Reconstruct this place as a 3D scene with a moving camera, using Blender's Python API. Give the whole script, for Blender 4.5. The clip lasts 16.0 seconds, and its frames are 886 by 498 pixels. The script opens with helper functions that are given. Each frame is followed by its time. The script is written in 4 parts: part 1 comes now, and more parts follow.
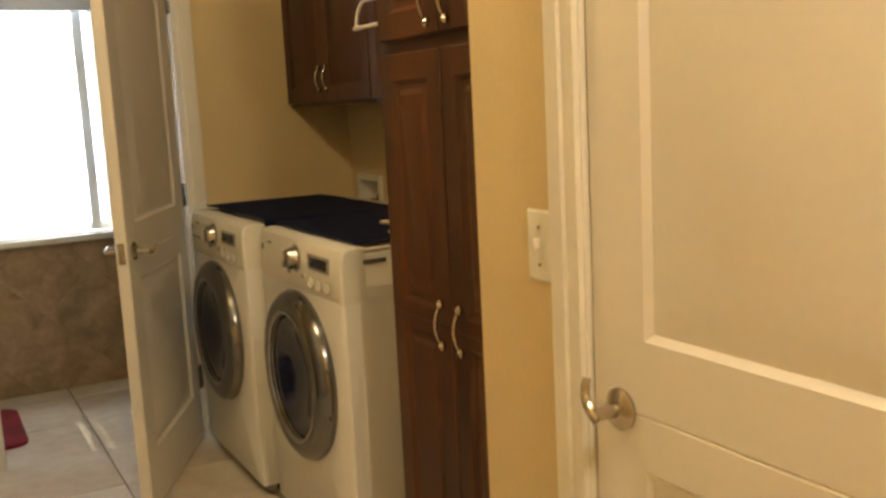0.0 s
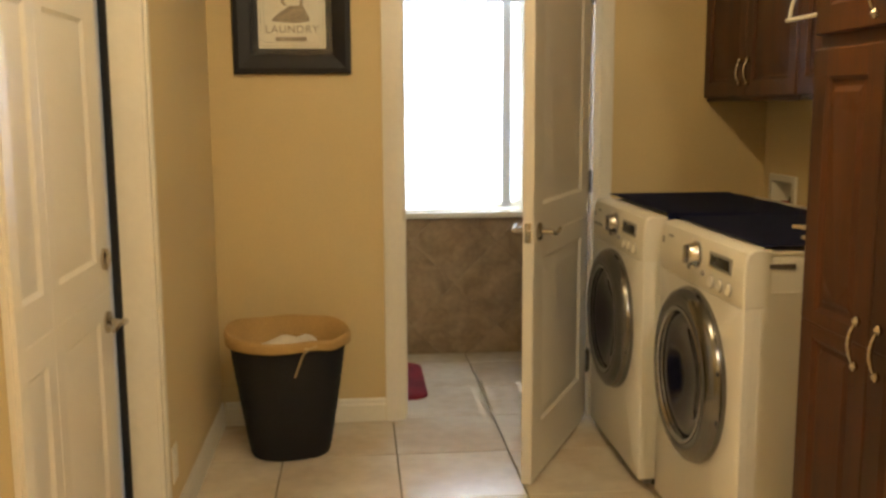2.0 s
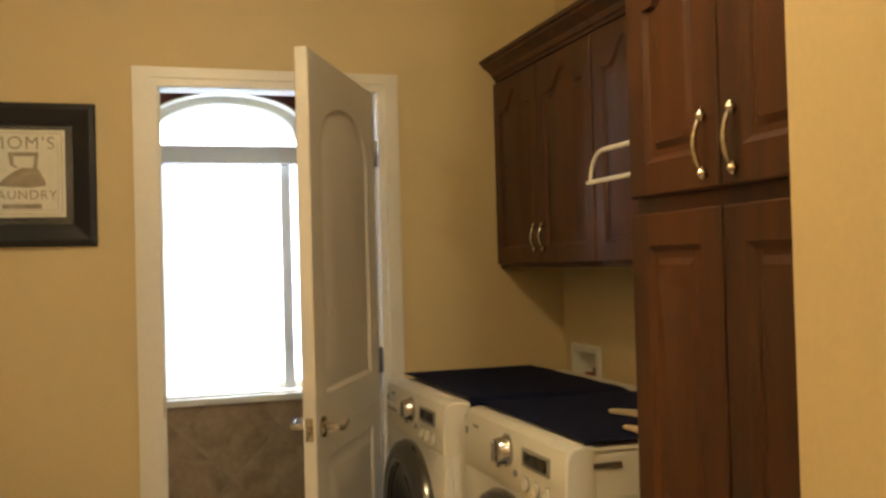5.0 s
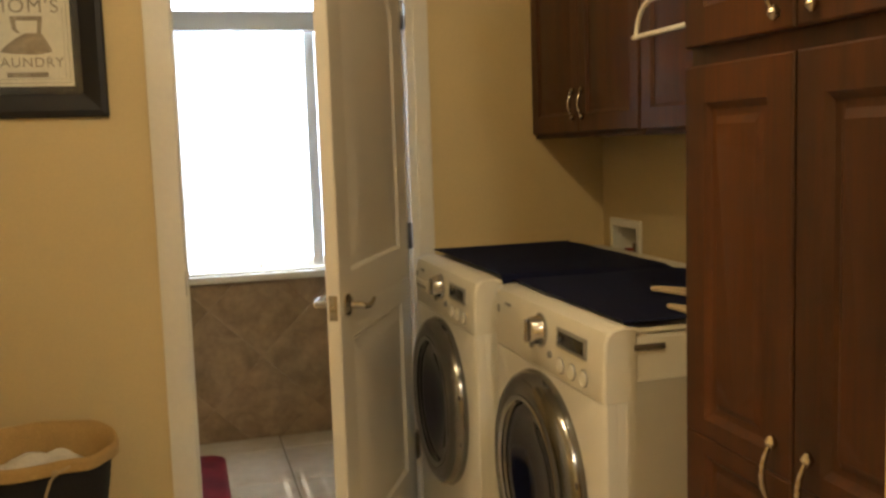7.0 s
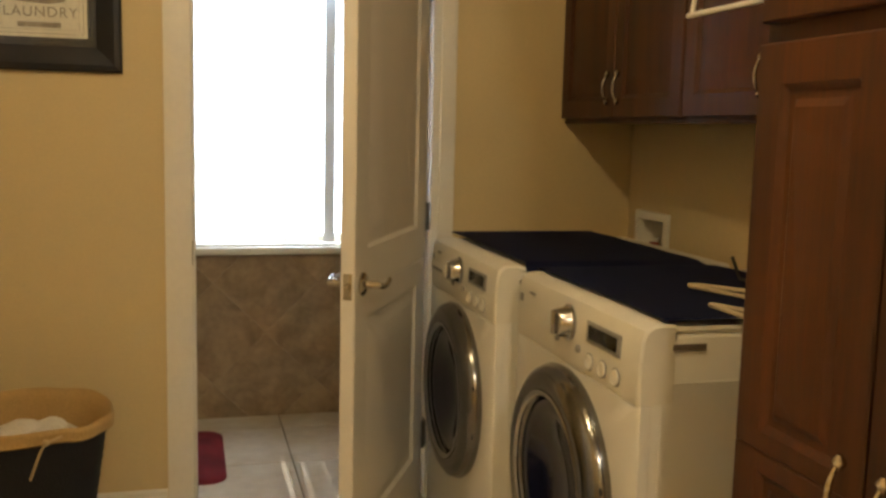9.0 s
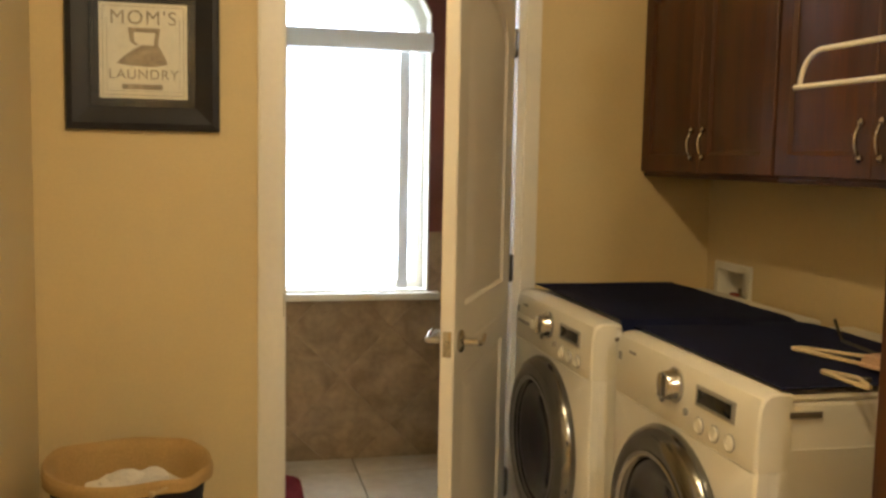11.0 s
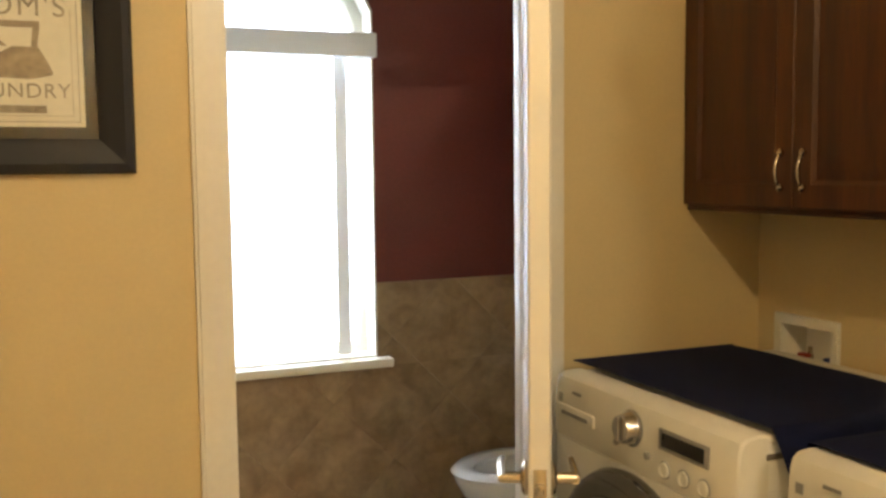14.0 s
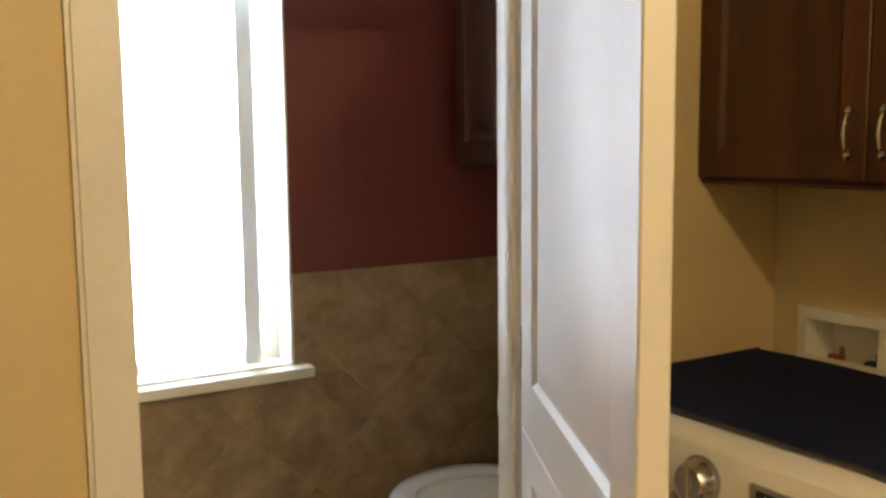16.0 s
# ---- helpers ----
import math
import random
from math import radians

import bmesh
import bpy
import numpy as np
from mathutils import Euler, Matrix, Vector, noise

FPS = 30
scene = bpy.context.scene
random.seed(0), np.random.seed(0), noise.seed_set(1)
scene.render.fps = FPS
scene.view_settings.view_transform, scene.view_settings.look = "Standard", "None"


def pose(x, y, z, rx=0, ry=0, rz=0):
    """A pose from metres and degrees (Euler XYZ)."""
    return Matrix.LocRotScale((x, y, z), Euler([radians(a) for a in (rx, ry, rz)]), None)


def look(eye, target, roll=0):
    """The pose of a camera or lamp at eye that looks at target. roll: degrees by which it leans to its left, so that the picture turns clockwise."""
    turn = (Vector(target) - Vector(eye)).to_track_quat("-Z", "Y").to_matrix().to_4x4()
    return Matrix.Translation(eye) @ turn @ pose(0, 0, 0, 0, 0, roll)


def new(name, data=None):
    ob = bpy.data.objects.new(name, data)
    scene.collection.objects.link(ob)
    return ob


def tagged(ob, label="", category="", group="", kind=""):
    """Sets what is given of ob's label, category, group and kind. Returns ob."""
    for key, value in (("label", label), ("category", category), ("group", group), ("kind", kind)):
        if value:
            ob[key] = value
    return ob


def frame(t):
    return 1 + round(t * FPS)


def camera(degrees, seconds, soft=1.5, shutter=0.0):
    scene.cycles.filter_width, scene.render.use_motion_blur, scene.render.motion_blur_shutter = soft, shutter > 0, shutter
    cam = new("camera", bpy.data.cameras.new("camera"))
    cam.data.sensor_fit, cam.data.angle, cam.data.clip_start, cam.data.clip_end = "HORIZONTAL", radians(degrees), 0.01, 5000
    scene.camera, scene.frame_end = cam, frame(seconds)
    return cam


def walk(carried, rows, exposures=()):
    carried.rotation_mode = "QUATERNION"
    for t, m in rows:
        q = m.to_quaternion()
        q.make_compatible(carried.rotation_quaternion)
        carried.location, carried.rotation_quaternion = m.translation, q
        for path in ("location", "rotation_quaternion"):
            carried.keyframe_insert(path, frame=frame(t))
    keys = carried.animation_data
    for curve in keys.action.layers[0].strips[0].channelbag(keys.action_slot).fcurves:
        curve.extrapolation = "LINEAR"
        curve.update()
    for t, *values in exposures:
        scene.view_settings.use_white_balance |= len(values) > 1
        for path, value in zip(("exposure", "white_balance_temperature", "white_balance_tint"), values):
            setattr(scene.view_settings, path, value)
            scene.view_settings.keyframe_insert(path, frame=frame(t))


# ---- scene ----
cam = camera(50.0, 16.0, soft=2.8)
PATH = [
    (0, (-0.37, -3.99, 1.348), (0.578, -2.255, 1.045), -2.9),
    (0.5, (-0.384, -3.977, 1.338), (0.376, -2.148, 1.063), -2.2),
    (1, (-0.403, -3.996, 1.349), (0.121, -2.095, 1.011), -1.5),
    (1.5, (-0.395, -3.97, 1.331), (-0.076, -2.032, 0.952), -0.9),
    (2, (-0.397, -3.981, 1.344), (-0.22, -2.011, 1.048), -0.3),
    (2.5, (-0.422, -3.964, 1.371), (-0.314, -1.978, 1.161), -0.1),
    (3, (-0.394, -3.926, 1.374), (-0.306, -1.933, 1.23), -1.3),
    (3.5, (-0.332, -3.825, 1.38), (-0.075, -1.842, 1.388), -1.7),
    (4, (-0.319, -3.736, 1.382), (0.197, -1.813, 1.565), -2.7),
    (6.5, (-0.189, -3.335, 1.365), (0.437, -1.451, 1.121), -0.1),
    (7, (-0.198, -3.358, 1.355), (0.324, -1.44, 1.134), -1.9),
    (7.5, (-0.219, -3.419, 1.358), (0.225, -1.491, 1.059), -0.8),
    (8, (-0.145, -3.109, 1.304), (0.305, -1.183, 1.007), 0.4),
    (10.5, (-0.378, -3.41, 1.401), (0.194, -1.501, 1.227), 1.1),
    (11, (-0.388, -3.227, 1.412), (0.054, -1.285, 1.22), 1.1),
    (11.5, (-0.365, -3.007, 1.389), (0.035, -1.057, 1.197), 1.3),
    (12, (-0.571, -3.066, 1.467), (0.001, -1.162, 1.248), 1.9),
    (12.5, (-0.617, -2.901, 1.48), (-0.03, -1.002, 1.257), 0.9),
    (13, (-0.567, -2.651, 1.484), (-0.01, -0.736, 1.348), 0.5),
    (13.5, (-0.558, -2.484, 1.489), (0.043, -0.582, 1.345), 0.3),
    (14, (-0.612, -2.237, 1.479), (0.164, -0.401, 1.314), -0.6),
    (14.5, (-0.647, -2.019, 1.47), (0.234, -0.235, 1.27), -1.0),
    (15, (-0.583, -1.816, 1.462), (0.305, -0.032, 1.293), -1.0),
    (15.5, (-0.53, -1.682, 1.476), (0.389, 0.078, 1.235), -0.0),
    (16, (-0.578, -1.561, 1.468), (0.467, 0.129, 1.237), -0.6),
]
EXPOSURE = [(0, -0.06), (1.0, -0.12), (1.5, -0.08), (3, 0.24), (4, -0.02), (6.5, -0.15), (8, -0.2), (10.5, -0.1), (11.5, 0.32), (13.5, 0.42), (14.5, 0.32), (16, 0.22)]
walk(cam, [(t, look(eye, target, roll)) for t, eye, target, roll in PATH], EXPOSURE)

# ---- world, lights, exposure ----
world = bpy.data.worlds.new("world")
scene.world = world
world.use_nodes = True
_nt = world.node_tree
_sky = _nt.nodes.new("ShaderNodeTexSky")
_sky.sky_type, _sky.sun_disc = "NISHITA", False
_sky.sun_elevation, _sky.sun_rotation = radians(50), radians(160)
_bg = _nt.nodes["Background"]
_bg.inputs["Strength"].default_value = 0.12
_nt.links.new(_sky.outputs["Color"], _bg.inputs["Color"])


def lamp(name, kind, m, power, colour, **settings):
    data = bpy.data.lights.new(name, kind)
    data.energy, data.color = power, colour
    for key, value in settings.items():
        if key == "size":
            data.shape, data.size, data.size_y = "RECTANGLE", value[0], value[1]
        elif key == "radius":
            data.shadow_soft_size = value
        elif key == "angle":
            data.angle = value
    ob = new(name, data)
    ob.matrix_world = m
    return ob


lamp("sun", "SUN", look((0, 6, 9), (0, 0, 0)), 3.0, (1.0, 0.95, 0.88), angle=radians(0.5))
lamp("window_skylight", "AREA", look((0.16, 1.34, 1.5), (0.16, 0.0, 1.40)), 62, (0.68, 0.81, 1.0), size=(0.9, 1.6))
LAMPS = ((-0.03, -2.10), (0.20, -4.10))
for side in (-0.07, 0.07):
    lamp("room_bulb", "POINT", pose(LAMPS[0][0], LAMPS[0][1] + side, 2.54), 18.0, (1.0, 0.79, 0.46), radius=0.035)
    # added unseen fill in the hall, off-centre to brighten the left of the back wall
    lamp("hall_fill", "POINT", pose(LAMPS[1][0], LAMPS[1][1] + side, 2.54), 29, (1.0, 0.85, 0.64), radius=0.06)


# ---- materials ----
def material(name, colour, rough=0.5, metal=0.0, vary=0.08, grain=30.0, blotch=2.5, bump=0.05, tint=None, coat=0.0, rnd=0.0, stretch=(1, 1, 1), edge=(0.35, 0.65), wear=0.06, swirl=0.0):
    """A surface with variation at two scales, relief, and an optional second colour in its blotches."""
    m = bpy.data.materials.new(name)
    m.use_nodes = True
    nt = m.node_tree
    n, l = nt.nodes, nt.links
    b = n["Principled BSDF"]
    co = n.new("ShaderNodeTexCoord")
    mp = n.new("ShaderNodeMapping")
    mp.inputs["Scale"].default_value = stretch
    l.new(co.outputs["Object"], mp.inputs["Vector"])
    src = mp.outputs["Vector"]
    if rnd:
        inf = n.new("ShaderNodeObjectInfo")
        add = n.new("ShaderNodeVectorMath")
        add.operation = "ADD"
        mul = n.new("ShaderNodeMath")
        mul.operation = "MULTIPLY"
        mul.inputs[1].default_value = 37.0
        l.new(inf.outputs["Random"], mul.inputs[0])
        l.new(src, add.inputs[0])
        l.new(mul.outputs[0], add.inputs[1])
        src = add.outputs[0]
    big, small = n.new("ShaderNodeTexNoise"), n.new("ShaderNodeTexNoise")
    big.inputs["Scale"].default_value, small.inputs["Scale"].default_value = blotch, grain
    big.inputs["Distortion"].default_value = swirl
    big.inputs["Detail"].default_value, small.inputs["Detail"].default_value = 5, 4
    l.new(src, big.inputs["Vector"])
    l.new(src, small.inputs["Vector"])
    ramp = n.new("ShaderNodeValToRGB")
    c = Vector(colour)
    other = Vector(tint) if tint else c * (1 - 2 * vary)
    ramp.color_ramp.elements[0].position, ramp.color_ramp.elements[1].position = edge
    ramp.color_ramp.elements[0].color = (*other, 1)
    ramp.color_ramp.elements[1].color = (*c, 1)
    l.new(big.outputs["Fac"], ramp.inputs["Fac"])
    mix = n.new("ShaderNodeMix")
    mix.data_type, mix.blend_type = "RGBA", "MULTIPLY"
    mix.inputs["Factor"].default_value = 1.0
    r2 = n.new("ShaderNodeValToRGB")
    lo = 1 - 2.2 * vary
    r2.color_ramp.elements[0].position, r2.color_ramp.elements[1].position = 0.3, 0.7
    r2.color_ramp.elements[0].color, r2.color_ramp.elements[1].color = (lo, lo, lo, 1), (1, 1, 1, 1)
    l.new(small.outputs["Fac"], r2.inputs["Fac"])
    l.new(ramp.outputs["Color"], mix.inputs["A"])
    l.new(r2.outputs["Color"], mix.inputs["B"])
    colour_out = mix.outputs["Result"]
    if rnd:
        hsv = n.new("ShaderNodeHueSaturation")
        mr = n.new("ShaderNodeMapRange")
        mr.inputs["To Min"].default_value, mr.inputs["To Max"].default_value = 1 - rnd, 1 + rnd
        l.new(inf.outputs["Random"], mr.inputs["Value"])
        l.new(mr.outputs["Result"], hsv.inputs["Value"])
        l.new(colour_out, hsv.inputs["Color"])
        colour_out = hsv.outputs["Color"]
    l.new(colour_out, b.inputs["Base Color"])
    b.inputs["Metallic"].default_value = metal
    rr = n.new("ShaderNodeMapRange")
    rr.inputs["To Min"].default_value, rr.inputs["To Max"].default_value = max(0.02, rough - wear), min(1, rough + wear)
    l.new(small.outputs["Fac"], rr.inputs["Value"])
    l.new(rr.outputs["Result"], b.inputs["Roughness"])
    b.inputs["Coat Weight"].default_value = coat
    b.inputs["Coat Roughness"].default_value = 0.15
    if bump:
        bp = n.new("ShaderNodeBump")
        bp.inputs["Strength"].default_value, bp.inputs["Distance"].default_value = bump, 0.004
        l.new(small.outputs["Fac"], bp.inputs["Height"])
        l.new(bp.outputs["Normal"], b.inputs["Normal"])
    return m


WALL = material("wall_paint", (0.67, 0.533, 0.290), 0.6, vary=0.02, grain=90, blotch=1.2, bump=0.05)
CEIL = material("ceiling_paint", (0.66, 0.57, 0.40), 0.8, vary=0.03, grain=60, blotch=1.5, bump=0.4)
RED = material("red_paint", (0.20, 0.045, 0.04), 0.45, vary=0.08, grain=80, blotch=1.5, bump=0.2)
TRIM = material("white_trim", (0.80, 0.76, 0.66), 0.35, vary=0.02, grain=50, blotch=2, bump=0.0, wear=0.02)
DOORPAINT = material("door_paint", (0.78, 0.74, 0.66), 0.38, vary=0.010, grain=70, blotch=1.2, bump=0.0, wear=0.01)
FLOORTILE = material("floor_tile", (0.74, 0.67, 0.54), 0.17, vary=0.05, grain=16, blotch=3.2, bump=0.05, tint=(0.63, 0.53, 0.39), rnd=0.05)
GROUT = material("grout", (0.26, 0.21, 0.15), 0.9, vary=0.12, grain=80, bump=0.3)
STONE = material("stone_tile", (0.46, 0.325, 0.195), 0.36, vary=0.09, grain=34, blotch=8, bump=0.04, tint=(0.245, 0.168, 0.096), rnd=0.03, edge=(0.30, 0.74), swirl=0.7)
WOOD = material("cherry_wood", (0.102, 0.029, 0.0034), 0.50, vary=0.16, grain=24, blotch=2.4, bump=0.04, tint=(0.048, 0.0135, 0.0018), coat=0.0, stretch=(5, 5, 0.45))
ENAMEL = material("white_enamel", (0.82, 0.80, 0.74), 0.32, vary=0.006, grain=8, blotch=0.8, bump=0.0, coat=0.2, wear=0.01)
PLASTIC = material("white_plastic", (0.80, 0.77, 0.68), 0.4, vary=0.015, grain=30, bump=0.0)
GREYPLASTIC = material("grey_plastic", (0.30, 0.29, 0.27), 0.4, vary=0.05, grain=40, bump=0.02)
CHROME = material("chrome", (0.52, 0.52, 0.53), 0.20, 1.0, vary=0.03, grain=30, bump=0.01)
NICKEL = material("satin_nickel", (0.60, 0.54, 0.44), 0.25, 1.0, vary=0.05, grain=60, bump=0.02)
DARKNICKEL = material("dark_nickel", (0.20, 0.18, 0.15), 0.32, 1.0, vary=0.08, grain=60, bump=0.02)
SMOKECHROME = material("smoked_chrome", (0.25, 0.25, 0.25), 0.18, 1.0, vary=0.04, grain=30, bump=0.01)
DARKGLASS = material("dark_door_glass", (0.008, 0.010, 0.035), 0.06, vary=0.1, grain=10, bump=0.0, coat=0.6)
BLACK = material("black_plastic", (0.015, 0.015, 0.016), 0.35, vary=0.1, grain=50, bump=0.02)
SCREEN = material("display_glass", (0.02, 0.02, 0.018), 0.12, vary=0.1, grain=20, bump=0.0)
NAVY = material("navy_cloth", (0.0035, 0.010, 0.068), 0.95, vary=0.12, grain=220, blotch=5, bump=0.5)
WICKER = material("black_wicker", (0.0045, 0.0045, 0.0075), 0.75, vary=0.2, grain=140, blotch=8, bump=0.6)
LINER = material("tan_liner", (0.52, 0.34, 0.13), 0.9, vary=0.08, grain=160, blotch=5, bump=0.5)
CORD = material("tan_cord", (0.62, 0.46, 0.25), 0.9, vary=0.1, grain=200, bump=0.3)
LINEN = material("white_linen", (0.78, 0.74, 0.66), 0.9, vary=0.05, grain=120, blotch=9, bump=0.5)
FRAMEBLACK = material("black_frame", (0.005, 0.005, 0.012), 0.50, vary=0.15, grain=60, blotch=4, bump=0.05, coat=0.0)
MATBOARD = material("dark_mat", (0.008, 0.008, 0.018), 0.7, vary=0.06, grain=150, bump=0.1)
PAPER = material("cream_paper", (0.78, 0.73, 0.60), 0.8, vary=0.04, grain=60, blotch=5, bump=0.03)
INK = material("brown_ink", (0.46, 0.38, 0.28), 0.8, vary=0.2, grain=70, blotch=14, bump=0.0)
INKSOFT = material("grey_brown_ink", (0.44, 0.35, 0.24), 0.8, vary=0.15, grain=70, blotch=22, bump=0.0, tint=(0.28, 0.22, 0.16))
BATHMAT = material("red_bath_mat", (0.30, 0.018, 0.028), 0.95, vary=0.2, grain=260, blotch=10, bump=1.0)
PORCELAIN = material("porcelain", (0.82, 0.82, 0.80), 0.12, vary=0.01, grain=10, bump=0.0, coat=0.4)
PINK = material("beige_fabric", (0.62, 0.42, 0.28), 0.8, vary=0.06, grain=120, bump=0.3)
CREAM = material("cream_weave", (0.66, 0.54, 0.34), 0.8, vary=0.06, grain=90, blotch=6, bump=0.4)
# near-black that stands in for shade in the outer door's gap
GAPSHADE = material("gap_shade", (0.012, 0.011, 0.010), 0.9, vary=0.2, grain=40, bump=0.1)
GROUND = material("outdoor_ground", (0.35, 0.32, 0.27), 0.9, vary=0.15, grain=12, blotch=0.6, bump=0.4)


def clear_glass():
    m = bpy.data.materials.new("clear_glass")
    m.use_nodes = True
    b = m.node_tree.nodes["Principled BSDF"]
    b.inputs["Base Color"].default_value = (0.97, 0.98, 0.98, 1)
    b.inputs["Roughness"].default_value = 0.02
    b.inputs["Transmission Weight"].default_value = 1.0
    b.inputs["IOR"].default_value = 1.45
    return m


def vinyl(name, share):
    """White vinyl that lets part of the daylight through."""
    m = bpy.data.materials.new(name)
    m.use_nodes = True
    nt = m.node_tree
    out, b = nt.nodes["Material Output"], nt.nodes["Principled BSDF"]
    b.inputs["Base Color"].default_value = (0.82, 0.82, 0.80, 1)
    b.inputs["Roughness"].default_value = 0.5
    tr = nt.nodes.new("ShaderNodeBsdfTranslucent")
    tr.inputs["Color"].default_value = (0.85, 0.86, 0.88, 1)
    mix = nt.nodes.new("ShaderNodeMixShader")
    mix.inputs[0].default_value = share
    nt.links.new(b.outputs[0], mix.inputs[1])
    nt.links.new(tr.outputs[0], mix.inputs[2])
    nt.links.new(mix.outputs[0], out.inputs["Surface"])
    return m


def glow(name, colour, strength):
    m = bpy.data.materials.new(name)
    m.use_nodes = True
    nt = m.node_tree
    e = nt.nodes.new("ShaderNodeEmission")
    e.inputs["Color"].default_value, e.inputs["Strength"].default_value = (*colour, 1), strength
    nt.links.new(e.outputs[0], nt.nodes["Material Output"].inputs["Surface"])
    return m


GLASS, BLIND, DIMVINYL = clear_glass(), vinyl("blind_vinyl", 0.55), vinyl("dim_vinyl", 0.10)
SKYGLOW = glow("bright_sky", (0.93, 0.97, 1.0), 3.5)


# ---- building helpers ----
def finish(bm, name, mat, smooth=30):
    bmesh.ops.recalc_face_normals(bm, faces=bm.faces)
    me = bpy.data.meshes.new(name)
    bm.to_mesh(me)
    bm.free()
    me.materials.append(mat)
    if smooth:
        me.shade_smooth()
        me.set_sharp_from_angle(angle=radians(smooth))
    return me


def part(name, bm, mat, parent=None, label="", smooth=30):
    ob = new(name, finish(bm, name, mat, smooth))
    if parent:
        ob.parent = parent
    if label:
        ob["label"] = label
    return ob


def thing(name, m, label, category, group="", kind=""):
    ob = new(name)
    ob.empty_display_size = 0.1
    ob.matrix_world = m
    return tagged(ob, label, category, group, kind)


def structure(name, bm, mat, label, category, smooth=30):
    return tagged(part(name, bm, mat, None, "", smooth), label, category, "", "structure")


def box(a, b, bevel=0.0, bm=None, m=None, segs=2):
    own = bmesh.new()
    bmesh.ops.create_cube(own, size=1)
    a, b = Vector(a), Vector(b)
    size, mid = b - a, (a + b) / 2
    for v in own.verts:
        v.co = Vector((v.co.x * size.x, v.co.y * size.y, v.co.z * size.z)) + mid
    if bevel:
        bmesh.ops.bevel(own, geom=own.edges[:], offset=bevel, segments=segs, profile=0.5, affect="EDGES")
    if m:
        bmesh.ops.transform(own, matrix=m, verts=own.verts)
    return merge(bm, own)


def merge(bm, own):
    if bm is None:
        return own
    me = bpy.data.meshes.new("joined")
    own.to_mesh(me)
    own.free()
    bm.from_mesh(me)
    bpy.data.meshes.remove(me)
    return bm


def lathe(profile, segs=40, m=None, bm=None, squash=(1, 1)):
    """Turns a profile of (radius, height) round z."""
    own = bmesh.new()
    rings = []
    for r, h in profile:
        if r < 1e-5:
            rings.append([own.verts.new((0, 0, h))])
        else:
            rings.append([own.verts.new((r * squash[0] * math.cos(2 * math.pi * k / segs), r * squash[1] * math.sin(2 * math.pi * k / segs), h)) for k in range(segs)])
    for p, q in zip(rings, rings[1:]):
        for k in range(segs):
            a, b = p[k % len(p)], p[(k + 1) % len(p)]
            c, d = q[(k + 1) % len(q)], q[k % len(q)]
            face = list(dict.fromkeys((a, b, c, d)))
            if len(face) > 2:
                own.faces.new(face)
    if m:
        bmesh.ops.transform(own, matrix=m, verts=own.verts)
    return merge(bm, own)


def tube(points, radius, bm=None, segs=10, closed=False):
    """A round bar along points."""
    own = bmesh.new()
    pts = [Vector(p) for p in points]
    count, rings = len(pts), []
    up = Vector((0.13, 0.21, 0.97))
    for i, p in enumerate(pts):
        if closed:
            d = pts[(i + 1) % count] - pts[i - 1]
        else:
            d = pts[min(i + 1, count - 1)] - pts[max(i - 1, 0)]
        d.normalize()
        s = d.cross(up).normalized()
        t = s.cross(d).normalized()
        r = radius[i] if isinstance(radius, (list, tuple)) else radius
        rings.append([own.verts.new(p + r * (math.cos(2 * math.pi * k / segs) * s + math.sin(2 * math.pi * k / segs) * t)) for k in range(segs)])
    pairs = list(zip(rings, rings[1:])) + ([(rings[-1], rings[0])] if closed else [])
    for p, q in pairs:
        for k in range(segs):
            own.faces.new((p[k], p[(k + 1) % segs], q[(k + 1) % segs], q[k]))
    if not closed:
        own.faces.new(rings[0])
        own.faces.new(rings[-1])
    return merge(bm, own)


def rect(u0, v0, u1, v1):
    return [(u0, v0), (u1, v0), (u1, v1), (u0, v1)]


def arched(u0, v0, u1, v1, rise, shoulder=0.0, steps=20):
    """A rectangle whose top is an arch of that rise; shoulder: the flat part at each side."""
    pts = [(u0, v0), (u1, v0)]
    for k in range(steps + 1):
        s = 1 - 2 * k / steps
        a = min(1.0, abs(s) / (1 - shoulder)) if shoulder < 1 else 0
        lift = math.sqrt(max(0, 1 - a * a)) if not shoulder else 0.5 + 0.5 * math.cos(math.pi * a)
        pts.append(((u0 + u1) / 2 + s * (u1 - u0) / 2, v1 - rise + rise * lift))
    return pts


def reach(poly, c, ang):
    """How far the ray from c at that angle goes to the outline."""
    d, best = (math.cos(ang), math.sin(ang)), 0
    for (x0, y0), (x1, y1) in zip(poly, poly[1:] + poly[:1]):
        ex, ey = x1 - x0, y1 - y0
        det = d[0] * -ey + d[1] * ex
        if abs(det) < 1e-12:
            continue
        rx, ry = x0 - c[0], y0 - c[1]
        t = (rx * -ey + ry * ex) / det
        w = (d[0] * ry - d[1] * rx) / det
        if t > 0 and -1e-6 <= w <= 1 + 1e-6:
            best = max(best, t)
    return best


